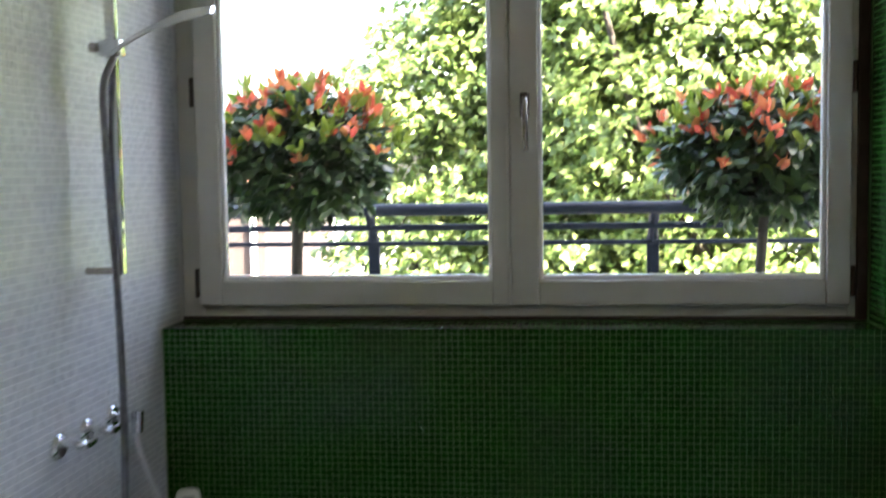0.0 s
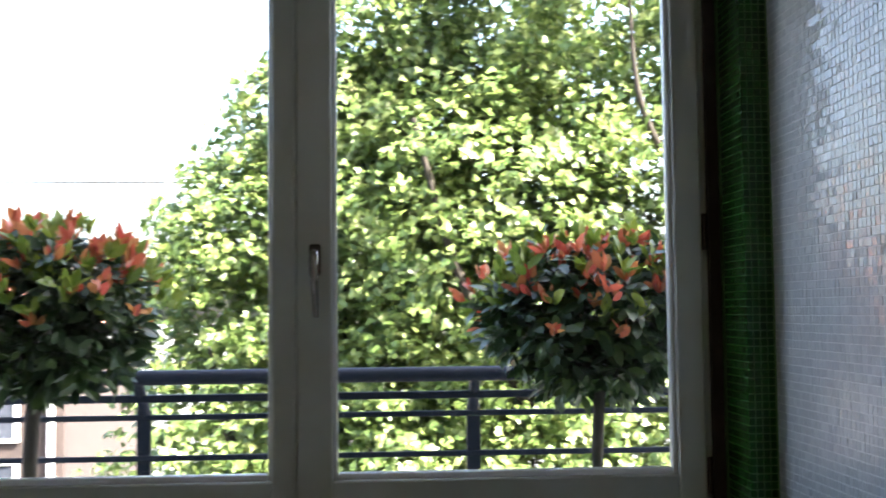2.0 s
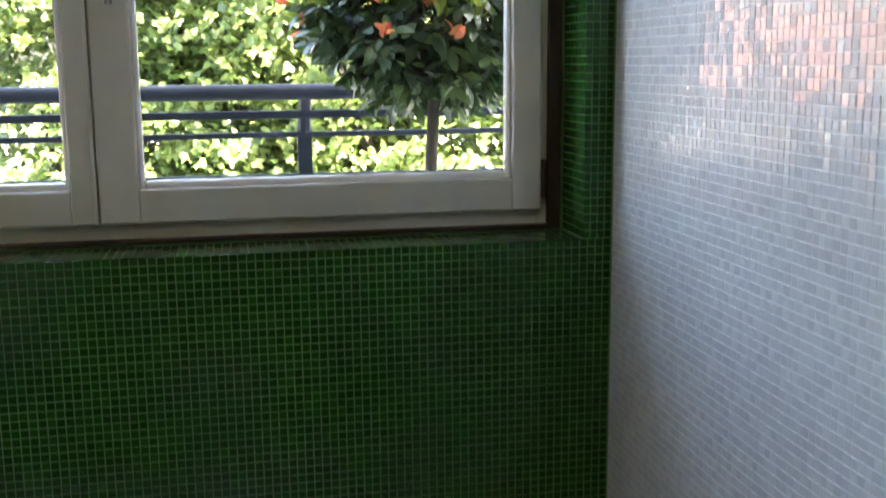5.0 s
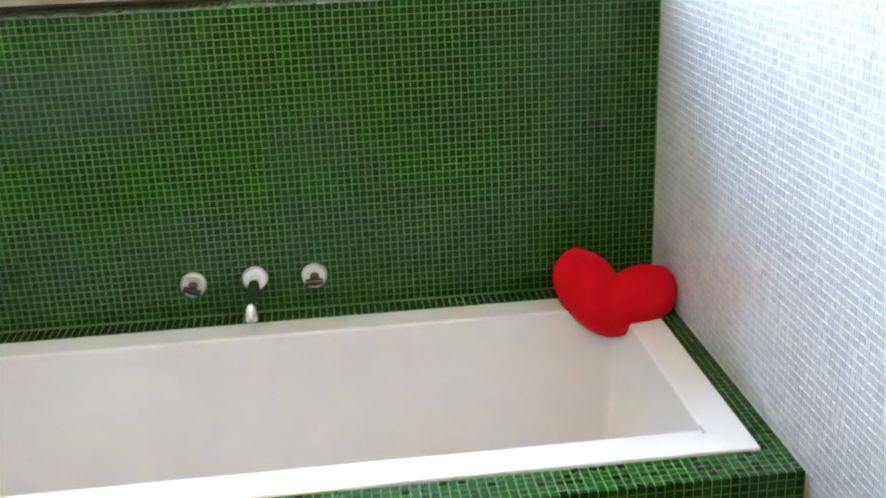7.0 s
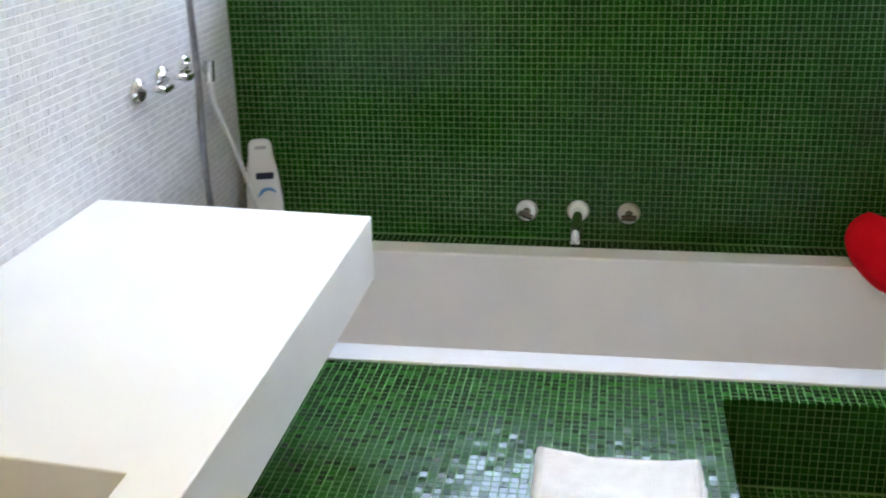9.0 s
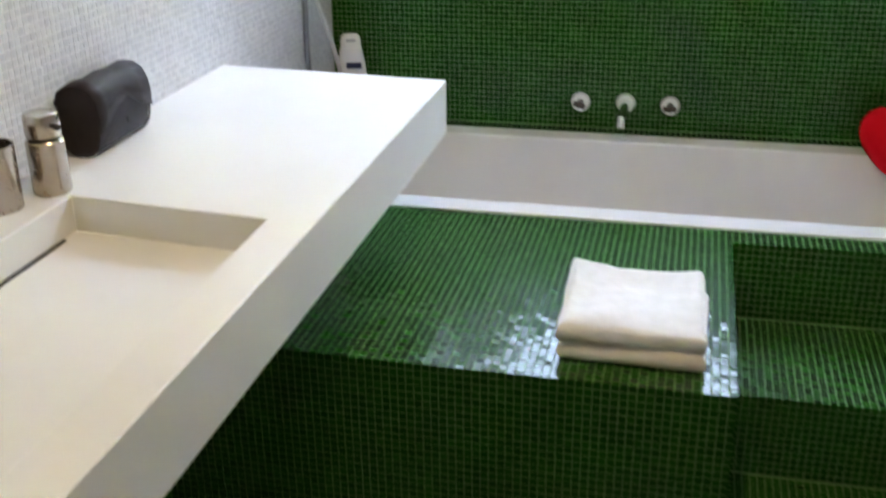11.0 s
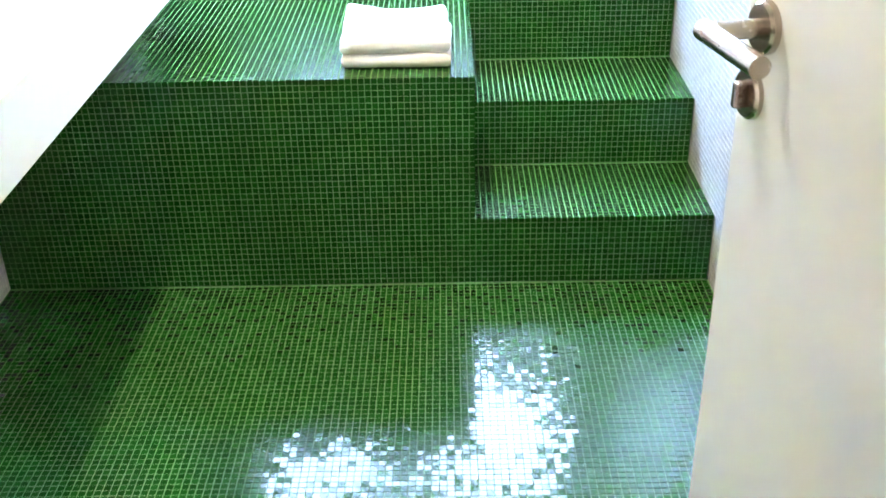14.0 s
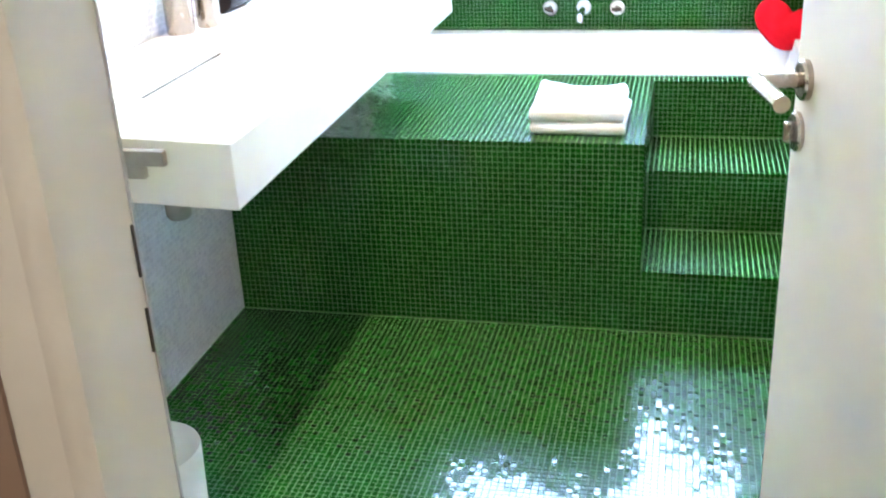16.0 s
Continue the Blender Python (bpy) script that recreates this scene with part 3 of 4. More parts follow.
part("hand_shower", sweep(arc([(0.085, -0.02, 1.868), (0.13, -0.035, 1.893), (0.20, -0.055, 1.918), (0.268, -0.073, 1.933), (0.325, -0.089, 1.940)], 5), [0.008] * 11 + [0.011, 0.014, 0.016, 0.016, 0.015, 0.014, 0.013, 0.012, 0.011, 0.010][:10], 12, None, 0.6), M_CHROME, shower, "slim chrome stick hand shower", True)
hose_way = arc([(0.088, -0.018, 1.862), (0.066, -0.028, 1.80), (0.063, -0.02, 1.68), (0.066, -0.016, 1.52), (0.074, -0.016, 1.38), (0.078, -0.016, 1.10), (0.082, -0.036, 0.80), (0.095, 0.02, 0.59), (0.105, 0.12, 0.572)], 10)
part("hose", sweep(hose_way, 0.0080, 10), M_HOSE, shower, "grey shower hose", True)
coil_way = arc([(0.105, 0.12, 0.572), (0.100, 0.27, 0.61), (0.080, 0.255, 0.70), (0.072, 0.19, 0.84), (0.064, 0.10, 0.99), (0.064, 0.082, 1.05)], 16)
part("hose_coil", sweep(coil_way, [0.0072 if k % 2 else 0.0058 for k in range(len(coil_way))], 10), M_HOSEW, shower, "pale spiral end of the shower hose", True)
mixer = thing("shower_mixer", 0, RY, 1.074, "chrome wall shower mixer with two round valves and hose outlet", "tap")
for dy, dz in ((-0.158, 0.0), (-0.034, 0.002), (0.094, 0.002)):
    part("rosette", lathe([(0, 0.009), (0.022, 0.009), (0.027, 0.004), (0.0275, 0.0)], 28, turn_to((1, 0, 0), (0, dy, dz))), M_CHROME, mixer, "", True)
for dy in (-0.158, -0.034):
    part("valve_handle", sweep(arc([(0.006, dy, 0.008), (0.045, dy, 0.004), (0.052, dy + 0.02, -0.002), (0.050, dy + 0.055, -0.002)], 4), 0.0085, 12), M_CHROME, mixer, "", True)
part("outlet_bar", sweep([(0.006, 0.094, 0.002), (0.072, 0.086, 0.000)], 0.010, 14), M_CHROME, mixer, "", True)
part("outlet_nut", sweep([(0.066, 0.084, 0.018), (0.064, 0.082, -0.030)], 0.0125, 14), M_CHROME, mixer, "", True)

# ---- vanity counter with sunken basin ----
CT, CB, CX, CY0, CY1 = 0.910, 0.787, 0.560, -2.636, -0.847
BX0, BX1, BY0, BY1, BZ = 0.128, 0.482, -2.39, -1.716, 0.848
counter = thing("vanity_counter", 0, CY0, 0, "thick white solid-surface vanity slab with a sunken basin", "counter")
L = CY1 - CY0
b = bmesh.new()
xs, ys = [0, BX0, BX1, CX], [0, BY0 - CY0, BY1 - CY0, L]
top = [[b.verts.new((x, y, CT)) for y in ys] for x in xs]
for i in range(3):
    for j in range(3):
        if (i, j) != (1, 1):
            b.faces.new((top[i][j], top[i + 1][j], top[i + 1][j + 1], top[i][j + 1]))
low = {(i, j): b.verts.new((xs[i], ys[j], BZ)) for i in (1, 2) for j in (1, 2)}
cyc = [(1, 1), (2, 1), (2, 2), (1, 2)]
for k in range(4):
    p, q = cyc[k], cyc[(k + 1) % 4]
    b.faces.new((top[p[0]][p[1]], top[q[0]][q[1]], low[q], low[p]))
b.faces.new([low[k] for k in cyc])
bot = {(i, j): b.verts.new((xs[i], ys[j], CB)) for i in (0, 3) for j in (0, 3)}
b.faces.new((bot[0, 0], bot[0, 3], bot[3, 3], bot[3, 0]))
b.faces.new([top[i][0] for i in range(4)] + [bot[3, 0], bot[0, 0]])
b.faces.new([top[i][3] for i in range(4)] + [bot[3, 3], bot[0, 3]])
b.faces.new([top[0][j] for j in range(4)] + [bot[0, 3], bot[0, 0]])
b.faces.new([top[3][j] for j in range(4)] + [bot[3, 3], bot[3, 0]])
bmesh.ops.recalc_face_normals(b, faces=b.faces)
sharp = [e for e in b.edges if len(e.link_faces) == 2 and e.calc_face_angle() > 0.6]
bmesh.ops.bevel(b, geom=sharp, offset=0.0025, segments=2, affect="EDGES", profile=0.5)
for v in b.verts:
    v.co.y += 0.05 * (1 - v.co.x / CX)  # the ends run slightly askew to the front
part("slab", b, M_SOLID, counter)
part("drain_slot", box(BX0 + 0.002, BX0 + 0.008, BY0 - CY0 + 0.01, BY1 - CY0 - 0.004, BZ + 0.0008, BZ + 0.003), M_DARK, counter, "dark drain slot along the basin")
part("towel_bar", box(0.20, 0.446, -0.030, -0.014, 0.875, 0.903, 0.002), M_BAR, counter, "brushed metal bar on the counter end")
part("towel_bar", box(0.20, 0.403, -0.024, -0.008, 0.849, 0.873, 0.002), M_BAR, counter, "brushed metal bar on the counter end")
for x in (0.23, 0.36):
    part("bar_mount", box(x, x + 0.02, -0.016, 0.001, 0.849, 0.898, 0.002), M_STEEL, counter)
part("waste_fitting", lathe([(0, -0.062), (0.020, -0.062), (0.024, -0.056), (0.024, 0.004)], 24, Matrix.Translation((0.385, 0.11, CB))), M_BAR, counter, "metal waste fitting under the slab", True)

# ---- things on the counter ----
bag = thing("toiletry_bag", 0.044, -1.405, CT, "black leather toiletry bag with a flap, standing on the counter", "bag")


def bag_ring(bm, y, grow, n=28):
    out = []
    for k in range(n):
        a = 2 * math.pi * k / n
        c, s = math.cos(a), math.sin(a)
        r = 1.0 / (abs(c) ** 2.7 + abs(s) ** 2.7) ** (1 / 2.7)
        out.append(bm.verts.new((0.052 * grow * r * c, y, 0.070 + 0.070 * grow * r * s)))
    return out


b = bmesh.new()
stations = [(-0.118, 0.80), (-0.116, 0.93), (-0.108, 0.99), (-0.05, 1.0), (0.05, 1.0), (0.108, 0.98), (0.116, 0.92), (0.118, 0.80)]
rings = [bag_ring(b, y, g) for y, g in stations]
for a, c in zip(rings, rings[1:]):
    for k in range(28):
        b.faces.new((a[k], a[(k + 1) % 28], c[(k + 1) % 28], c[k]))
b.faces.new(rings[0]), b.faces.new(rings[-1])
for v in b.verts:
    v.co += 0.002 * noise.noise_vector(v.co * 22)
    v.co.z = max(v.co.z, 0.0)
part("bag_body", b, M_LEATHER, bag, "", True)
b = bmesh.new()
cols = []
for y in (-0.119, -0.08, -0.03, 0.02, 0.07, 0.119):
    col = []
    for k in range(9):
        a = radians(152 - (18.5 - 2.2 * math.cos(y * 26)) * k)
        c, s = math.cos(a), math.sin(a)
        r = 1.0 / (abs(c) ** 2.7 + abs(s) ** 2.7) ** (1 / 2.7)
        col.append(b.verts.new((0.0575 * r * c, y, 0.070 + 0.0735 * r * s + 0.002 * math.sin(y * 60))))
    cols.append(col)
for a, c in zip(cols, cols[1:]):
    for k in range(8):
        b.faces.new((a[k], a[k + 1], c[k + 1], c[k]))
flap = part("flap", b, M_LEATHER, bag, "", True)
m = flap.modifiers.new("thickness", "SOLIDIFY")
m.thickness = 0.009
part("snap", lathe([(0, 0.005), (0.006, 0.004), (0.008, 0)], 14, turn_to((1, 0, 0), (0.056, 0.0, 0.052))), M_DARK, bag, "", True)
for y in (-0.117, 0.117):
    b = bmesh.new()
    rr = bag_ring(b, y, 0.97)
    pts = [v.co.copy() for v in rr]
    b.free()
    part("piping", sweep(pts + pts[:1], 0.0026, 6), M_LEATHER, bag, "", True)

bag.scale = (0.80, 0.78, 0.93)

soap = thing("soap_dispenser", 0.088, -1.664, CT, "brushed steel soap dispenser with a push top", "soap dispenser")
part("dispenser_body", lathe([(0, 0), (0.029, 0), (0.031, 0.003), (0.031, 0.088), (0.0285, 0.091), (0, 0.091)], 36), M_STEEL, soap, "", True)
part("neck", lathe([(0.024, 0.089), (0.024, 0.097), (0, 0.097)], 30), M_DARK, soap, "", True)
part("push_top", lathe([(0, 0.096), (0.027, 0.096), (0.0285, 0.098), (0.0285, 0.130), (0.026, 0.134), (0, 0.135)], 36), M_STEEL, soap, "", True)
part("nozzle", sweep([(0.024, -0.008, 0.116), (0.038, -0.014, 0.115)], 0.005, 10), M_DARK, soap, "", True)
cup = thing("tumbler", 0.050, -1.752, CT, "brushed steel tumbler on the vanity counter", "cup")
part("cup_wall", lathe([(0, 0), (0.034, 0), (0.036, 0.003), (0.037, 0.105), (0.0355, 0.106), (0.034, 0.105), (0.033, 0.005), (0, 0.004)], 36), M_STEEL, cup, "", True)


# ---- towels ----
def folded_towel(x, y, z, sx, sy, sz, turn, seed):
    t = thing("folded_towel", x, y, z, "white terry hand towel folded flat on the green platform" if seed == 1 else "white terry hand towel folded on top of another", "towel", "folded towels", "", turn)
    halves = ((0.0, 1.0, 1.0),)
    for k, (lo, hi, grow) in enumerate(halves):
        b = bmesh.new()
        bmesh.ops.create_cube(b, size=2)
        bmesh.ops.subdivide_edges(b, edges=b.edges[:], cuts=15, use_grid_fill=True)
        h = (hi - lo) * sz / 2
        for v in b.verts:
            p = v.co.copy()
            ax, ay = abs(p.x) * sx / 2, abs(p.y) * sy / 2
            rim = min(sx / 2 - ax, sy / 2 - ay)
            pull = h * (1 - math.sqrt(max(0.0, 1 - (p.z * 0.97) ** 2)))
            q = Vector((p.x * grow * (sx / 2 - pull), p.y * grow * (sy / 2 - pull), (lo + hi) / 2 * sz + p.z * h))
            if p.z > 0.5:
                q.z += (0.014 * noise.noise(Vector((q.x * 9, q.y * 9, seed * 3.1 + k))) + 0.004 * noise.noise(Vector((q.x * 40, q.y * 40, seed)))) * min(1, rim / 0.02 + 0.3)
                if seed == 2:
                    q.z += 0.013 * max(0.0, p.y + 0.2) * max(0.0, -p.x - 0.2) - 0.008 * max(0.0, p.x) * (1 - p.y) / 2 - 0.007 * (1 - p.x * p.x)
            q.x += 0.003 * noise.noise(Vector((q.y * 22, q.z * 50, seed + k)))
            q.y += 0.003 * noise.noise(Vector((q.x * 22, q.z * 50, seed + 7 + k)))
            q.z = max(q.z, 0.0005)
            v.co = q
        part("fold", b, M_TOWEL, t, "", True)
    return t


folded_towel(1.028, -1.302, PLAT - 0.001, 0.262, 0.272, 0.036, -1.0, 1)
folded_towel(1.022, -1.298, PLAT + 0.033, 0.264, 0.280, 0.044, 1.5, 2)

# ---- heart cushion ----
heart = thing("heart_cushion", 1.672, -0.145, PLAT + 0.088, "plump red plush heart cushion leaning in the tub corner", "cushion")
b = bmesh.new()
N, R = 72, 14
front, back = [], []
outline = []
for k in range(N):
    a = 2 * math.pi * k / N
    hx = 16 * math.sin(a) ** 3
    hz = 13 * math.cos(a) - 5 * math.cos(2 * a) - 2 * math.cos(3 * a) - math.cos(4 * a)
    outline.append(Vector((hx / 16, 0, (hz + 2.5) / 16)))
for _ in range(170):
    outline = [(outline[k - 1] + outline[k] * 2 + outline[(k + 1) % N]) / 4 if outline[k].z < -0.15 else outline[k] for k in range(N)]
for _ in range(26):
    outline = [(outline[k - 1] + outline[k] * 2 + outline[(k + 1) % N]) / 4 if min(k, N - k) < 13 else outline[k] for k in range(N)]
for side, store in ((-1, front), (1, back)):
    for r in range(R):
        f = math.sin(math.pi / 2 * (r + 1) / R) if side == -1 or r < R - 1 else 1.0
        depth = 0.068 * math.sqrt(max(0.0, 1 - f * f)) ** 0.9
        if r == R - 1 and side == 1:
            store.append(front[-1])
            continue
        ring_v = []
        for o in outline:
            p = o * f
            wob = 1 + 0.05 * noise.noise(Vector((p.x * 2.5, side, p.z * 2.5)))
            ring_v.append(b.verts.new((p.x * 0.136, side * depth * wob, p.z * 0.138)))
        store.append(ring_v)
    c = b.verts.new((0, side * 0.068, 0))
    for k in range(N):
        b.faces.new((c, store[0][k], store[0][(k + 1) % N]))
    for p, q in zip(store, store[1:]):
        for k in range(N):
            b.faces.new((p[k], p[(k + 1) % N], q[(k + 1) % N], q[k]))
cushion = part("cushion_body", b, M_RED, heart, "", True)
for v in cushion.data.vertices:
    if v.co.z < 0:
        v.co.z *= 0.86
        v.co.x *= 1.0 - 0.8 * v.co.z
heart.matrix_world = pose(1.668, -0.165, PLAT + 0.012, -36, 10, -20)

# ---- shampoo bottle ----
bottle = thing("shampoo_bottle", 0.070, -0.045, PLAT, "white shampoo bottle with navy and blue label in the tub corner", "bottle", "", "", 14)
bottle.scale = (1.22, 1.0, 1.0)


def oval(profile, sx, sy):
    b = lathe(profile, 32)
    bmesh.ops.scale(b, vec=(sx, sy, 1), verts=b.verts)
    return b


part("bottle_body", oval([(0, 0), (0.036, 0), (0.040, 0.006), (0.041, 0.06), (0.039, 0.12), (0.034, 0.18), (0.027, 0.225), (0.0255, 0.228), (0, 0.228)], 1.0, 0.62), M_BOTTLE, bottle, "", True)
part("cap", oval([(0.0262, 0.229), (0.0258, 0.246), (0.023, 0.262), (0.017, 0.268), (0, 0.269)], 1.0, 0.68), M_BOTTLE, bottle, "", True)
part("cap_latch", box(-0.010, 0.014, -0.0185, -0.0125, 0.246, 0.255, 0.002), M_GREYP, bottle)
part("name_label", box(-0.012, 0.026, -0.0252, -0.0222, 0.166, 0.184, 0.001), M_NAVY, bottle, "navy brand patch")
part("wave_label", sweep(arc([(-0.010, -0.0262, 0.118), (0.002, -0.0264, 0.136), (0.018, -0.0258, 0.138), (0.028, -0.0238, 0.128)], 5), [0.002 + 0.006 * math.sin(math.pi * k / 15) for k in range(16)], 8, None, 0.3), M_BLUE, bottle, "blue wave on the label", True)

# ---- waste bin ----
bin_ = thing("waste_bin", 0.325, -2.68, 0, "white cylindrical open waste bin on the green floor", "bin")
part("bin_wall", lathe([(0, 0.002), (0.088, 0.0), (0.092, 0.004), (0.100, 0.296), (0.0985, 0.300), (0.0965, 0.296), (0.088, 0.010), (0, 0.010)], 44), M_BOTTLE, bin_, "", True)

# ---- door leaf ----
door = thing("door_1", 1.586, DOOR_Y, 0, "open white painted door with steel lever handle", "door", "", "structure", 12.2)
DL = 0.648
part("leaf", box(0.0, 0.040, 0.004, DL, 0.008, 2.04, 0.003), M_DOOR, door)
HY = DL - 0.044
lever = part("lever_rosette", lathe([(0, 0.010), (0.023, 0.010), (0.026, 0.007), (0.026, 0.0)], 32, turn_to((-1, 0, 0), (0, HY, 1.09))), M_STEEL, door, "round brushed steel rosette", True)
part("lever_handle", sweep([(-0.006, HY, 1.09), (-0.030, HY, 1.09), (-0.062, HY, 1.09)], 0.0095, 18), M_STEEL, lever, "", True)
part("lever_grip", sweep([(-0.062, HY + 0.010, 1.09), (-0.062, HY - 0.105, 1.09)], 0.0105, 20), M_STEEL, lever, "brushed steel lever", True)
lock = part("lock_rosette", lathe([(0, 0.008), (0.023, 0.008), (0.026, 0.005), (0.026, 0.0)], 32, turn_to((-1, 0, 0), (0, HY + 0.016, 1.018))), M_STEEL, door, "round steel thumb-turn plate", True)
part("thumb_turn", box(-0.020, -0.007, HY + 0.011, HY + 0.021, 1.004, 1.032, 0.003), M_STEEL, lock)
for z in (0.25, 1.8):
    part("hinge", sweep([(-0.004, 0.002, z - 0.05), (-0.004, 0.002, z + 0.05)], 0.006, 12), M_STEEL, door, "steel door hinge", True)


# ---- recessed ceiling lamps ----
def downlight(x, y, z):
    t = thing("ceiling_light", x, y, z, "small round recessed warm ceiling light", "ceiling light", "ceiling lights")
    part("trim_ring", lathe([(0.062, 0.0), (0.062, -0.006), (0.082, -0.005), (0.085, 0.0)], 36), M_TRIMW, t, "", True)
    part("lens", lathe([(0, -0.001), (0.062, -0.001), (0.062, 0.0)], 36), M_LAMP, t, "glowing lens", True)


downlight(*ROOM_LAMP, CEIL)
downlight(*HALL_LAMP, 2.4)

# ---- balcony ----
slab = part("balcony_floor", box(-3.2, 4.8, 0.36, 1.65, 0.28, 0.42), M_CONCRETE)
tagged(slab, "grey concrete balcony slab outside the window", "balcony", "", "structure")
ledge = part("window_ledge", box(0.0, SILL_R, 0.20, 0.40, SILL - 0.03, SILL + 0.008, 0.004), M_TRIMW)
tagged(ledge, "pale outer window ledge", "ledge", "", "structure")
RAIL_Y = 1.355
railing = thing("balcony_railing", 0, RAIL_Y, 0.42, "grey painted steel balcony railing with horizontal bars", "railing")
for k in range(-2, 4):
    x = 0.300 + 1.034 * k
    b = box(x - 0.022, x + 0.022, -0.008, 0.008, 0, 0.952, 0.003)
    part("post", b, M_RAIL, railing)
    part("post_top", sweep([(x, 0, 0.93), (x, -0.02, 0.978), (x, -0.10, 1.050)], [0.020, 0.019, 0.018], 8), M_RAIL, railing, "", True)
part("handrail", sweep([(-3.1, -0.10, 1.056), (4.7, -0.10, 1.056)], 0.023, 16), M_RAIL, railing, "", True)
part("bar", box(-3.1, 4.7, -0.062, -0.046, 0.977, 1.001, 0.004), M_RAIL, railing)
for z in (0.927, 0.801, 0.67, 0.54, 0.41, 0.28):
    part("bar", box(-3.1, 4.7, -0.020, -0.008, z - 0.009, z + 0.009, 0.003), M_RAIL, railing)


# ---- plants ----
def leaf_sheet(name, parent, at, normals, tips, sizes, outline, material, label="", fold=0.2):
    """Many leaves joined: outline lists (along, across) of one half leaf; every leaf is folded on its midrib."""
    at, normals, tips = np.array(at), np.array(normals), np.array(tips)
    tips = tips - normals * (tips * normals).sum(1, keepdims=True)
    tips /= np.linalg.norm(tips, axis=1, keepdims=True) + 1e-9
    side = np.cross(normals, tips)
    h = len(outline)
    mids = [(0.0, 0.0)] + [(a, 0.0) for a, _ in outline[1:-1]] + [(1.0, 0.0)]
    shape, faces = [(a, 0.0, 0.0) for a, _ in mids], []
    for s in (1, -1):
        base = len(shape)
        for a, c in outline[1:-1]:
            shape.append((a + 0.0, s * c, fold * c))
        k = len(outline) - 2
        left = [0] + [base + q for q in range(k)] + [k + 1]
        for q in range(k + 1):
            f = [q, q + 1, left[q + 1], left[q]]
            f = list(dict.fromkeys(f))
            faces.append(f if s == 1 else f[::-1])
    shape = np.array(shape)
    n, m = len(at), len(shape)
    droop = -0.25 * shape[:, 0] ** 2
    s = np.array(sizes)[:, None, None]
    co = at[:, None] + s * (shape[None, :, :1] * tips[:, None] + shape[None, :, 1:2] * side[:, None] + (shape[None, :, 2:3] + droop[None, :, None]) * normals[:, None])
    tri = []
    for f in faces:
        tri.append((f[0], f[1], f[2]))
        if len(f) == 4:
            tri.append((f[0], f[2], f[3]))
    tri = np.array(tri)
    allf = (np.arange(n)[:, None, None] * m + tri[None]).reshape(-1, 3)
    me = bpy.data.meshes.new(name)
    me.vertices.add(n * m)
    me.vertices.foreach_set("co", co.ravel())
    me.loops.add(allf.size)
    me.loops.foreach_set("vertex_index", allf.ravel().astype(np.int32))
    me.polygons.add(len(allf))
    me.polygons.foreach_set("loop_start", np.arange(0, allf.size, 3, dtype=np.int32))
    me.update(calc_edges=True)
    me.materials.append(material)
    ob = new(name, me)
    ob.parent = parent
    return tagged(ob, label, "", "", "stuff")


OVAL = [(0, 0), (0.22, 0.15), (0.5, 0.225), (0.8, 0.15), (1, 0)]
LOBED = [(0, 0), (0.0, 0.38), (0.40, 0.55), (0.55, 0.24), (1, 0)]


def unit(n, rng):
    v = rng.normal(size=(n, 3))
    return v / np.linalg.norm(v, axis=1, keepdims=True)


